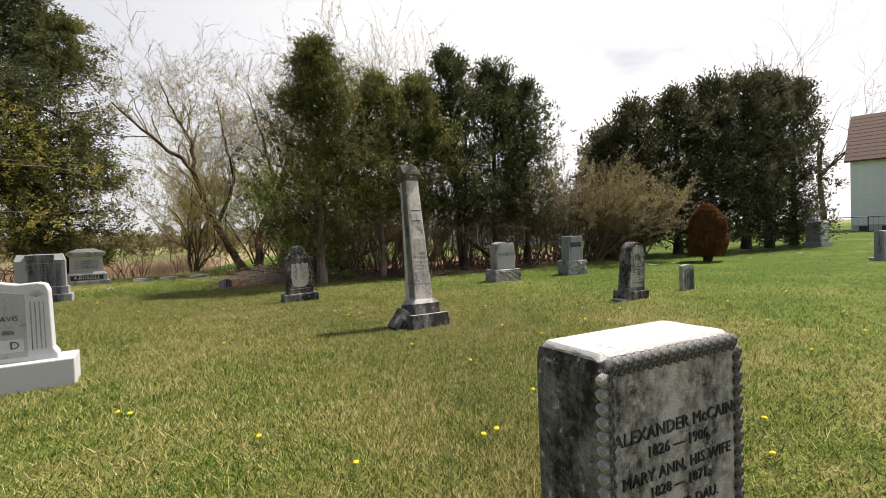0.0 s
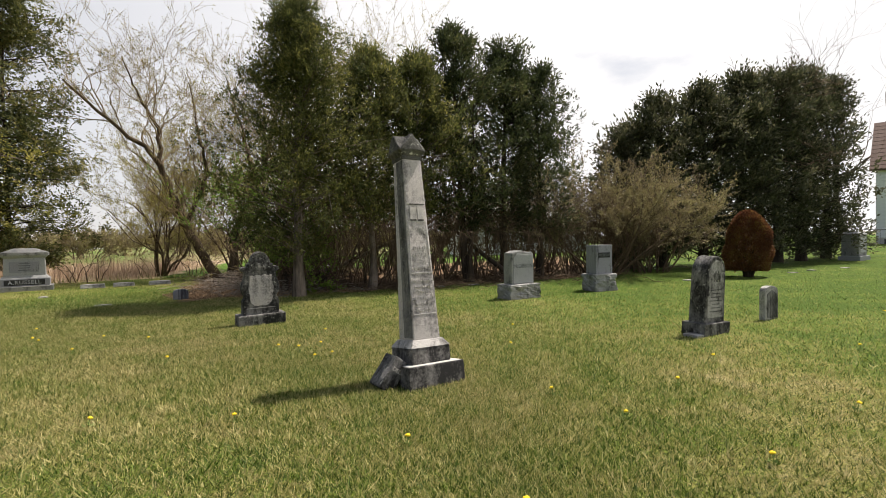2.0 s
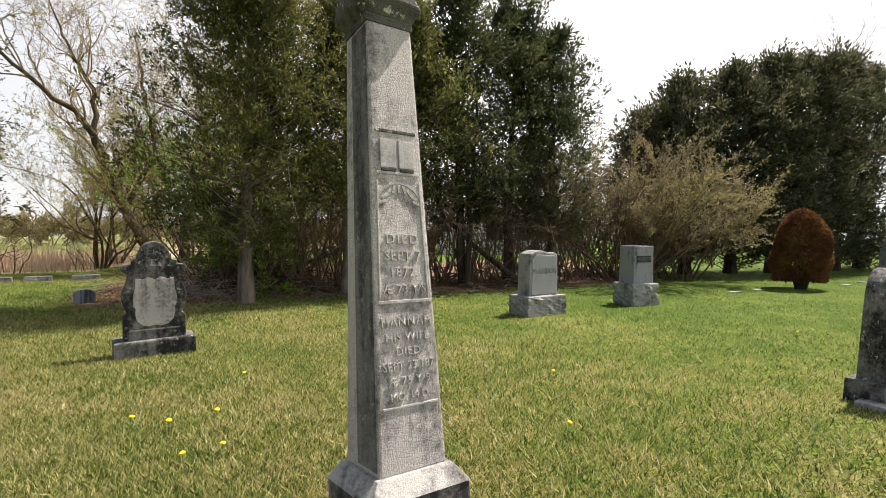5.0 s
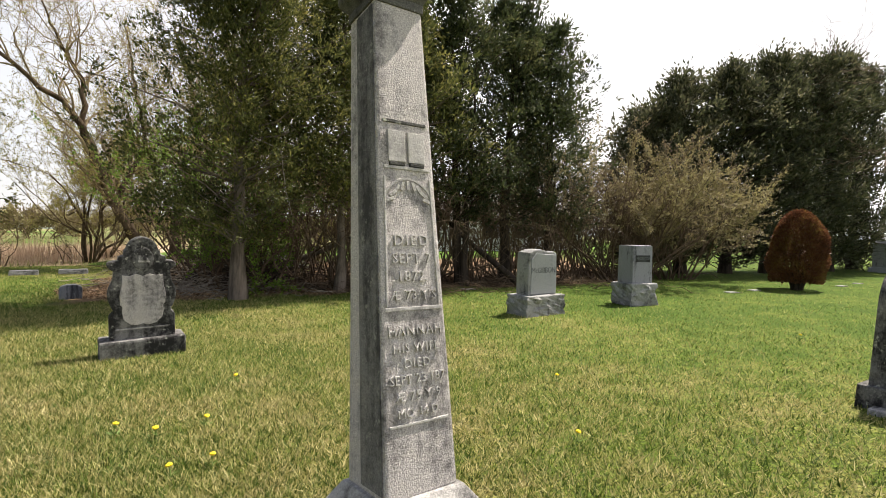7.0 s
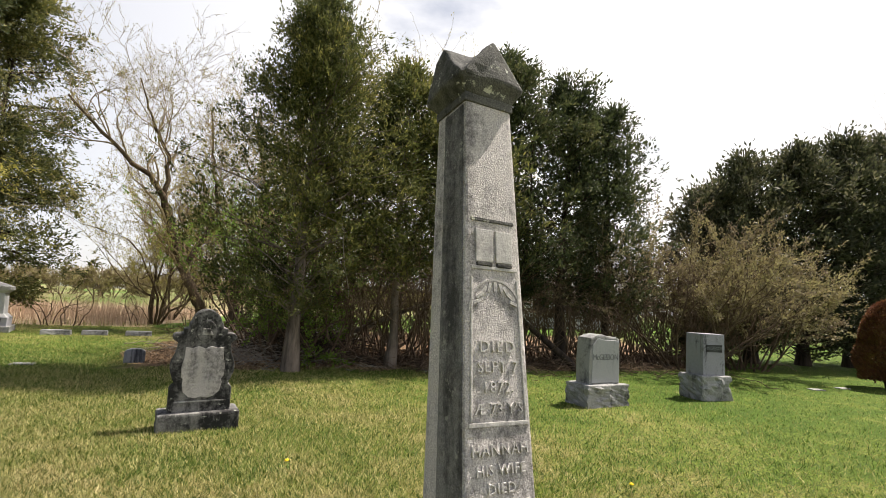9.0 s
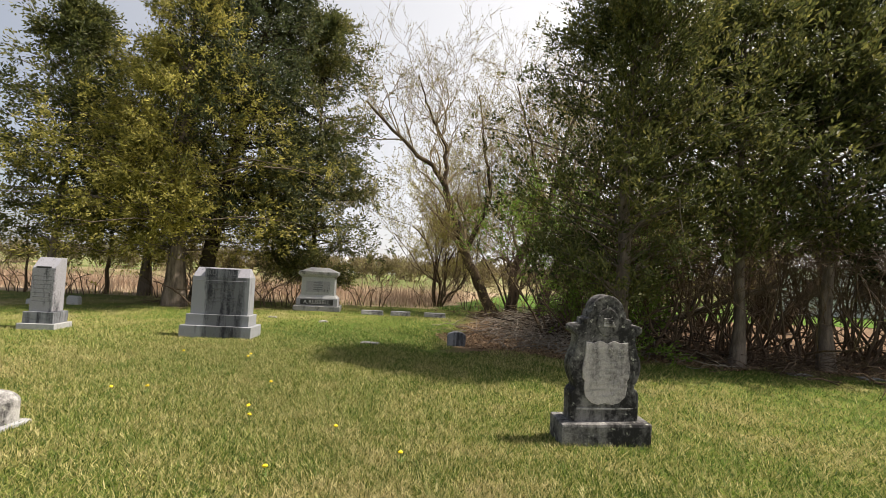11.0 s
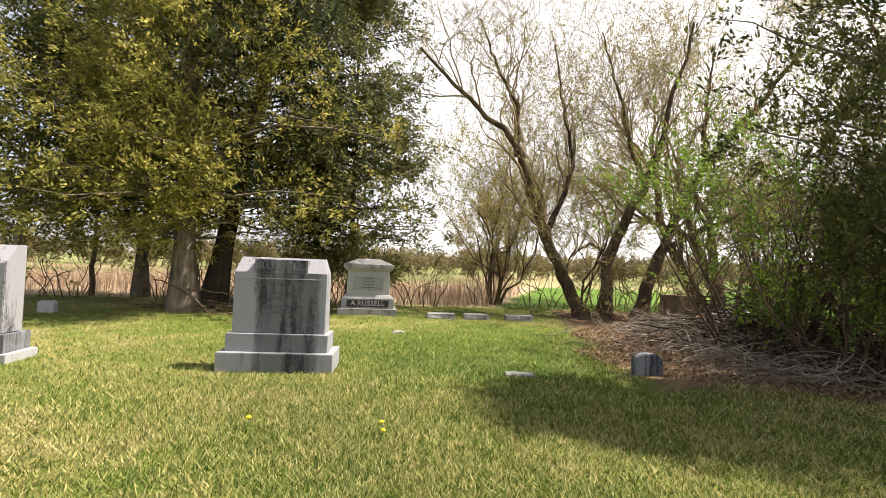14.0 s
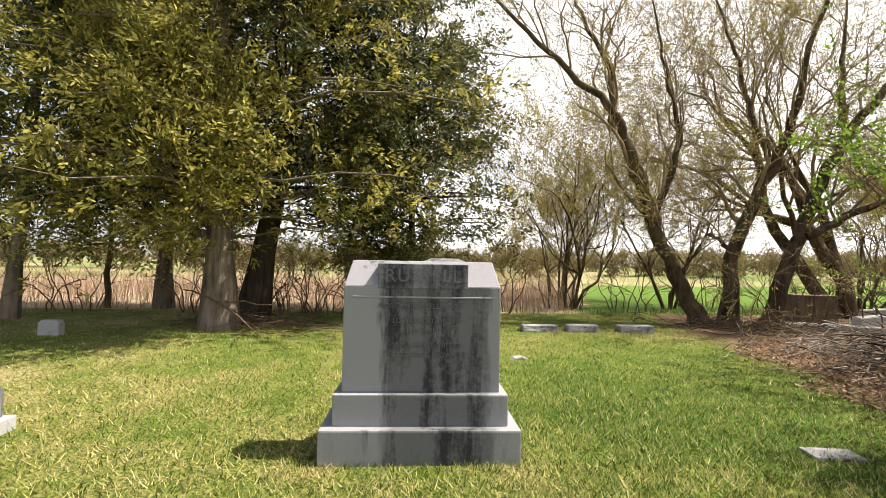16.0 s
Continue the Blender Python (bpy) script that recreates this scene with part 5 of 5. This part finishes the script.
def white_headstone():
    root = thing("white_headstone", on_row(-4.058, 4.163, 37), "wide polished pale granite headstone with carved columns on a white base", "gravestone")
    part("base", block(1.5, 0.5, 0.31, bevel=0.012), M_WHITE, root)
    out = [(-0.6, 0.3), (0.6, 0.3), (0.6, 0.36), (0.565, 0.42), (0.555, 1.02), (0.53, 1.09), (0.47, 1.11), (0.3, 1.1), (0.0, 1.16), (-0.3, 1.1), (-0.47, 1.11), (-0.53, 1.09), (-0.555, 1.02), (-0.565, 0.42), (-0.6, 0.36)]
    part("slab", prism(out, 0.22, 0.012), M_WHITE, root)
    part("face_panel", prism([(-0.36, 0.36), (0.36, 0.36), (0.36, 1.0), (0.0, 1.08), (-0.36, 1.0)], 0.012, 0.003, cy=-0.108), M_GRANITE_L, root)
    for sx in (-1, 1):
        for k in range(4):
            part("column_groove", block(0.012, 0.012, 0.5, 0.42, bevel=0.003, cx=sx * (0.4 + 0.036 * k), cy=-0.108), M_GRANITE, root)
        for k in range(7):
            a = radians(20 + 23 * k)
            part("fan_ray", block(0.01, 0.012, 0.07, 0.0, bevel=0.002), M_GRANITE, root).matrix_basis = Matrix.Translation((sx * 0.454, -0.108, 0.97)) @ Matrix.Rotation(math.pi / 2 - a, 4, "Y")
    words("lettering", "DAVIS", 0.075, M_LETTER_DARK, root, (0.2, -0.114, 0.76), 0.003)
    words("lettering", "1886", 0.065, M_LETTER_DARK, root, (0.2, -0.114, 0.62), 0.003)
    part("name_box", block(0.5, 0.012, 0.13, 0.42, bevel=0.003, cx=0.08, cy=-0.11), M_WHITE, root)
    words("lettering", "D", 0.11, M_LETTER_DARK, root, (0.26, -0.118, 0.485), 0.003)
    return root


white_headstone()


def rope_edged_stone():
    root = thing("rope_edged_headstone", on_row(1.6, 1.65, 33.5, (1.02, 0.94, 1.015)), "thick blackened marble headstone with a carved rope border and white top", "gravestone")
    w, d, h = 0.72, 0.36, 1.035
    part("base", block(0.9, 0.54, 0.14, bevel=0.014), M_MARBLE_DARK, root)
    part("slab", block(w, d, h - 0.13, 0.13, bevel=0.06, rough=0.008, cuts=4, seed=2), M_MARBLE_DARK, root)
    # thin top slab in a whiter marble than the sides
    part("white_top", block(w - 0.035, d - 0.035, 0.03, h - 0.024, top=(0.93, 0.88), bevel=0.012, rough=0.008, cuts=5), M_WHITE_MARBLE, root, "white top, paler than the sides")
    part("face_panel", block(w - 0.1, 0.012, h - 0.24, 0.18, bevel=0.004, cy=-d / 2 - 0.001), M_MARBLE, root, "grey streaked inscription face")

    def bead(x, z, a):
        ob = part("rope_bead", block(0.042, 0.046, 0.064, -0.032, bevel=0.016), M_MARBLE, root)
        ob.matrix_basis = Matrix.Translation((x, -d / 2 + 0.004, z)) @ Matrix.Rotation(a, 4, "Y")

    for k in range(15):
        bead(-w / 2 + 0.055 + k * (w - 0.11) / 14, h - 0.035, radians(35))
    for sx in (-1, 1):
        for k in range(18):
            bead(sx * (w / 2 - 0.028), 0.19 + k * (h - 0.27) / 17, radians(35 * sx))
    for text, z, s, x in (("ALEXANDER McCAIN.", 0.76, 0.062, 0.0), ("1826 — 1906.", 0.695, 0.055, 0.0), ("MARY ANN, HIS WIFE", 0.615, 0.056, 0.0), ("1828 — 1871.", 0.555, 0.052, 0.0), ("IDA THEIR DAU.", 0.475, 0.054, 0.0), ("1873.", 0.415, 0.05, 0.05)):
        words("lettering", text, s, M_LETTER_DARK, root, (x, -d / 2 - 0.008, z), 0.005, spacing=1.05)
    return root


rope_edged_stone()

# low markers and footstones
mk = thing("rounded_marker", on_row(-7.36, 14.5, 38), "low dark rounded footstone", "grave marker")
part("stone", prism(arch_outline(0.36, 0.3, 0.22, 8), 0.14, 0.02), M_GRANITE_STAINED, mk)
mk = thing("rounded_marker", on_row(-18.8, 11.97, 38), "low pale rounded footstone in the shade of the cedars", "grave marker")
part("stone", prism([(-0.17, -0.03), (0.17, -0.03), (0.17, 0.22), (0.12, 0.27), (-0.12, 0.27), (-0.17, 0.22)], 0.16, 0.03), M_GRANITE_L, mk)
mk = thing("rounded_marker", on_row(-19.2, 11.2, 38), "low grey block footstone", "grave marker")
part("stone", block(0.4, 0.2, 0.18, -0.02, bevel=0.03), M_GRANITE_L, mk)
mk = thing("thick_marker", on_row(-7.41, 7.6, 32), "short thick marble footstone with rounded top on a pale slab", "grave marker")
part("stone", prism(arch_outline(0.34, 0.3, 0.22, 10), 0.2, 0.03), M_MARBLE, mk)
part("slab", block(0.44, 0.32, 0.05, 0.0, bevel=0.01), M_GRANITE_L, mk)
for x, y, w, sd in ((-12.79, 17.97, 0.7, 1), (-12.15, 18.6, 0.64, 2), (-11.31, 19.31, 0.7, 3)):
    mk = thing("rock_faced_marker", on_row(x, y, 38), "low rock-faced granite marker sloping towards the lawn", "grave marker", "row of low markers")
    part("stone", block(w, 0.34, 0.17, -0.02, top=(0.96, 0.8), bevel=0.015, rough=0.03, cuts=4, seed=sd), M_ROCKFACE, mk)
    part("name_plate", block(w * 0.6, 0.16, 0.01, 0.145, bevel=0.003, cy=-0.02), M_GRANITE_L, mk)
for x, y, a, lb in ((-8.58, 13.35, 30, "small flat pale marker flush with the grass"), (7.08, 18.66, 20, "flat grey marker flush with the grass"), (8.07, 19.4, 30, "flat grey marker flush with the grass"), (-1.85, 16.7, 30, "flat pinkish marker flush with the grass"),
                    (-0.85, 17.3, 30, "flat pinkish marker flush with the grass"), (0.2, 17.8, 35, "flat pinkish marker flush with the grass"), (11.8, 21.3, 30, "flat grey marker flush with the grass"), (13.2, 22.5, 30, "flat grey marker flush with the grass"), (15.1, 23.5, 30, "flat grey marker flush with the grass")):
    mk = thing("flat_marker", on_row(x, y, a), lb, "grave marker", "flat markers")
    part("stone", block(0.34, 0.2, 0.045, 0.0, bevel=0.012, rough=0.01, cuts=2, seed=x), M_ROCKFACE, mk)
mk = thing("leaning_flat_stone", on_row(-11.84, 15.1, 60) @ pose(0, 0, -0.02, 8, 0, 0), "half-buried pale stone in the grass", "grave marker")
part("stone", prism([(-0.16, 0), (0.16, 0), (0.12, 0.06), (0.04, 0.09), (-0.08, 0.08)], 0.1, 0.02), M_ROCKFACE, mk)
mk = thing("leaning_flat_stone", on_row(-13.3, 14.62, 40), "half-buried pale stone in the grass", "grave marker")
part("stone", prism([(-0.13, 0), (0.13, 0), (0.1, 0.05), (-0.08, 0.06)], 0.1, 0.02), M_ROCKFACE, mk)

st = thing("squared_monument", on_row(18.6, 28.0, 36), "squared grey monument with a pale panel before the arborvitaes", "monument")
part("base", block(1.2, 0.9, 0.25, -0.02, bevel=0.02), M_GRANITE_L, st)
part("body", block(0.92, 0.7, 1.05, 0.22, bevel=0.015), M_ROCKFACE, st)
part("panel", block(0.6, 0.02, 0.75, 0.4, bevel=0.004, cy=-0.35), M_WHITE, st)
part("cap", block(1.02, 0.8, 0.14, 1.26, top=(0.7, 0.7), bevel=0.02), M_GRANITE_L, st)
st = thing("squared_headstone", on_row(14.6, 18.1, 36), "squared grey granite headstone on a low base", "gravestone")
part("base", block(0.95, 0.5, 0.14, -0.02, bevel=0.015), M_GRANITE_L, st)
part("body", block(0.75, 0.3, 0.92, 0.12, top=(0.95, 0.95), bevel=0.03), M_GRANITE, st)
part("panel", block(0.5, 0.012, 0.3, 0.5, bevel=0.003, cy=-0.15), M_LETTER_DARK, st)

# concrete slab, planter and broken concrete by the willow
pl = thing("concrete_slab", on_row(-7.95, 22.9, 20), "long low pale concrete slab", "slab")
part("slab", block(2.6, 0.7, 0.14, -0.02, bevel=0.02, rough=0.02, cuts=3), M_CONCRETE, pl)
pl = thing("wooden_planter", on_row(-8.3, 24.0, 20), "weathered wooden planter box", "planter")
for k in range(5):
    part("board", block(0.15, 0.03, 0.68, 0.0, bevel=0.006, cx=-0.32 + 0.16 * k, cy=-0.35), M_WOOD, pl)
    part("board", block(0.15, 0.03, 0.68, 0.0, bevel=0.006, cx=-0.32 + 0.16 * k, cy=0.35), M_WOOD, pl)
for sx in (-1, 1):
    part("side_board", block(0.03, 0.66, 0.68, 0.0, bevel=0.006, cx=sx * 0.42), M_WOOD, pl)
part("rim", block(0.95, 0.8, 0.05, 0.68, bevel=0.01), M_WOOD, pl)
for k, (x, y, w, a) in enumerate(((-7.2, 23.4, 0.8, 30), (-6.5, 23.8, 0.7, 75), (-6.9, 24.3, 0.9, 10), (-6.0, 23.4, 0.6, 50))):
    pl = thing("broken_concrete", pose(x, y, 0.0, 8 * (k % 2), -6, a), "tilted lump of broken white concrete", "rubble", "rubble pile")
    part("lump", block(w, w * 0.6, 0.36 + 0.06 * k, -0.06, top=(0.8, 0.75), bevel=0.02, rough=0.04, cuts=3, seed=k), M_CONCRETE, pl)

# ---- house, fence and far buildings ----


def clapboard_house(x, y, turn, w, d, eave, ridge, label, rows=18, name="house"):
    z = float(rise(x, y))
    root = thing(name, pose(x, y, z - 0.1, 0, 0, turn), label, "house")
    part("foundation", block(w, d, 0.55, cx=w / 2, cy=d / 2, bevel=0.01), M_CONCRETE, root)
    wall = part("wall", block(w - 0.04, d - 0.04, eave - 0.5, 0.5, cx=w / 2, cy=d / 2, bevel=0.0), M_SIDING, root)
    step = (eave - 0.55) / rows
    me_f, me_s = None, None
    for k in range(rows):
        for kind in (0, 1):
            if kind == 0:
                if me_f is None:
                    bm = block(w + 0.02, 0.05, step * 0.98, bevel=0.0, top=(1, 0.3), cx=w / 2, shift=0.012)
                    me_f = bpy.data.meshes.new("clapboard")
                    bm.to_mesh(me_f)
                    bm.free()
                ob = part("clapboard", me_f, M_SIDING, wall)
                ob.location = (0, 0.0, 0.55 + k * step)
            else:
                if me_s is None:
                    bm = block(0.05, d + 0.02, step * 0.98, bevel=0.0, top=(0.3, 1), cy=d / 2)
                    me_s = bpy.data.meshes.new("clapboard")
                    bm.to_mesh(me_s)
                    bm.free()
                ob = part("clapboard", me_s, M_SIDING, wall)
                ob.location = (0.0, 0, 0.55 + k * step)
    for k in range(6):
        part("basement_vent", block(0.5, 0.05, 0.35, 0.1, bevel=0.01, cx=0.7 + k * 1.3, cy=-0.02), M_METAL, root)
    bm = bmesh.new()
    o = 0.35
    prof = [(-o, eave - 0.12), (d / 2, ridge), (d + o, eave - 0.12), (d + o, eave), (d / 2, ridge + 0.16), (-o, eave)]
    a = [bm.verts.new((-o, py, pz)) for py, pz in prof]
    c = [bm.verts.new((w + o, py, pz)) for py, pz in prof]
    n = len(prof)
    bm.faces.new((a[0], a[1], a[4], a[5]))
    bm.faces.new((a[1], a[2], a[3], a[4]))
    bm.faces.new((c[5], c[4], c[1], c[0]))
    bm.faces.new((c[4], c[3], c[2], c[1]))
    for i in range(n):
        j = (i + 1) % n
        bm.faces.new((a[i], c[i], c[j], a[j]))
    bmesh.ops.recalc_face_normals(bm, faces=bm.faces[:])
    roof = part("roof", bm, M_ROOF, root, "brown shingle roof")
    gable = prism([(0, eave - 0.1), (d, eave - 0.1), (d / 2, ridge - 0.05)], 0.1, 0)
    ob = part("gable", gable, M_SIDING, root)
    ob.matrix_basis = pose(0.06, 0, 0, 0, 0, 90)
    slope = math.hypot(d / 2 + o, ridge - eave)
    bm = block(w + 2 * o, slope / 12 * 1.1, 0.02, bevel=0.0, cx=w / 2)
    me_r = bpy.data.meshes.new("shingle_course")
    bm.to_mesh(me_r)
    bm.free()
    ang = math.degrees(math.atan2(ridge + 0.16 - eave, d / 2 + o))
    for k in range(12):
        t = (k + 0.5) / 12
        ob = part("shingle_course", me_r, M_ROOF, roof)
        ob.matrix_basis = pose(0, -o + t * (d / 2 + o), eave + t * (ridge + 0.16 - eave) + 0.005, ang - 1.5, 0, 0)
    return root


clapboard_house(28.5, 40.0, -40, 9.0, 8.0, 5.4, 9.2, "white clapboard house with a brown shingle roof")
fence = thing("chain_link_fence", pose(25.6, 38.0, float(rise(25.6, 38.0)), 0, 0, -28), "low dark metal fence before the house", "fence")
for k in range(6):
    part("post", tubes("post", [([(k * 2.2, 0, -0.1), (k * 2.2, 0, 1.1)], [0.035, 0.035])], 8), M_METAL, fence)
part("rail", tubes("rail", [([(0, 0, 1.08), (11, 0, 1.08)], [0.025, 0.025])], 6), M_METAL, fence)
for k in range(40):
    part("wire", tubes("wire", [([(k * 0.275, 0.01, 0.05), (k * 0.275, 0.01, 1.06)], [0.006, 0.006])], 3), M_METAL, fence)


def far_building(x, y, turn, w, d, h, label, roof_h=1.2):
    root = thing("far_house", pose(x, y, 0, 0, 0, turn), label, "house", "distant houses")
    part("wall", block(w, d, h, bevel=0.0), M_SIDING, root)
    part("roof", prism([(-d / 2 - 0.3, h - 0.05), (d / 2 + 0.3, h - 0.05), (0, h + roof_h)], w + 0.6, 0), M_CONCRETE, root, "pale grey roof").matrix_basis = pose(0, 0, 0, 0, 0, 90)
    for k in range(int(w // 2.4)):
        part("window", block(1.0, 0.06, 1.0, h * 0.4, bevel=0.0, cx=-w / 2 + 1.4 + 2.4 * k, cy=-d / 2), M_GLASS, root)


far_building(-100.0, 112.0, 40, 16, 8, 3.4, "long low white building far across the fields")
far_building(3.0, 46.0, 8, 11, 7, 2.8, "white house glimpsed through the thicket", 1.8)

# ---- flowers, grass and reeds ----
head_bm = bmesh.new()
bmesh.ops.create_icosphere(head_bm, subdivisions=2, radius=0.02)
for v in head_bm.verts:
    v.co.z = v.co.z * 0.5 + 0.085
    v.co *= 1 + 0.08 * noise.noise(v.co * 300)
first = thing("dandelion", pose(0.8, 4.97, 0), "yellow dandelion in the grass", "flower", "dandelions")
part("head", head_bm, M_YELLOW, first)
part("stem", tubes("stem", [([(0, 0, -0.01), (0.004, 0, 0.04), (0, 0, 0.08)], [0.003, 0.003, 0.003])], 5), M_STEM, first)
rng = np.random.default_rng(21)
lf = sprays("leaf_rosette", np.tile([0.0, 0.0, 0.012], (9, 1)) + rng.normal(size=(9, 3)) * (0.01, 0.01, 0.003), np.stack([np.cos(np.arange(9) * 0.7), np.sin(np.arange(9) * 0.7), np.full(9, 0.6)], -1), 0.055, 0.014, rng)
part("leaf_rosette", lf, M_STEM, first)
SPOTS = [(0.03, 5.77), (0.95, 3.05), (1.06, 3.16), (-1.44, 6.14), (2.44, 7.24), (-1.92, 8.7), (-1.7, 8.92), (-1.93, 9.91), (-6.27, 9.2), (-7.83, 8.62), (2.68, 2.74), (-2.02, 3.44), (1.02, 10.24), (-8.53, 10.75), (-2.6, 6.0), (2.6, 4.2), (2.75, 4.28), (2.9, 3.3), (2.4, 5.6), (-1.9, 3.4), (1.7, 6.3), (3.6, 6.6), (4.4, 5.2), (4.9, 7.0), (5.6, 6.2), (6.3, 7.6), (-1.35, 8.35), (-1.5, 8.2), (0.9, 8.9), (1.2, 6.9),
         (-4.9, 8.4), (-5.2, 9.3), (-6.0, 9.0), (-7.6, 8.9), (-6.9, 9.9), (-4.4, 9.2), (-8.4, 10.6), (-3.3, 8.0), (-2.2, 8.7), (-9.4, 10.2), (3.2, 8.2), (5.2, 8.8), (6.8, 9.9), (7.5, 11.5), (4.8, 12.6), (-0.6, 3.0), (0.2, 2.6), (1.4, 4.0)]
for x, y in SPOTS:
    copy_thing(first, pose(x, y, float(rise(x, y)), rng.uniform(-12, 12), rng.uniform(-12, 12), rng.uniform(0, 360)))

blades("lawn_grass", 700000, 0, 1, 0, 1, 0.046, 0.0085, M_BLADE, "short mown grass blades, green and straw", "grass", 1, on_lawn, spread=3.6)
blades("lawn_grass", 300000, 0, 1, 0, 1, 0.045, 0.012, M_BLADE, "short mown grass blades, green and straw", "grass", 3, on_lawn, spread=10.0)
blades("leaf_litter", 60000, -9.5, 6.0, 14.5, 21.0, 0.035, 0.05, M_LITTER, "brown dead leaves and needles under the trees", "leaf litter", 4, in_bed, lean=1.2)
blades("reed_bed", 70000, -52.0, -13.0, 8.0, 44.0, 0.95, 0.012, M_REED, "dry tan reeds in the field", "reeds", 5, lambda x, y: (past_line(x, y) > 0.5) & (past_line(x, y) < 14) & (x + 13.6 + (y - 22) * 0.33 < 0), lean=0.16)
blades("edge_grass", 26000, -24.0, -5.0, 12.0, 28.0, 0.22, 0.012, M_BLADE, "taller unmown grass at the field edge", "grass", 6, lambda x, y: (past_line(x, y) > -0.3) & (past_line(x, y) < 0.9), lean=0.3)
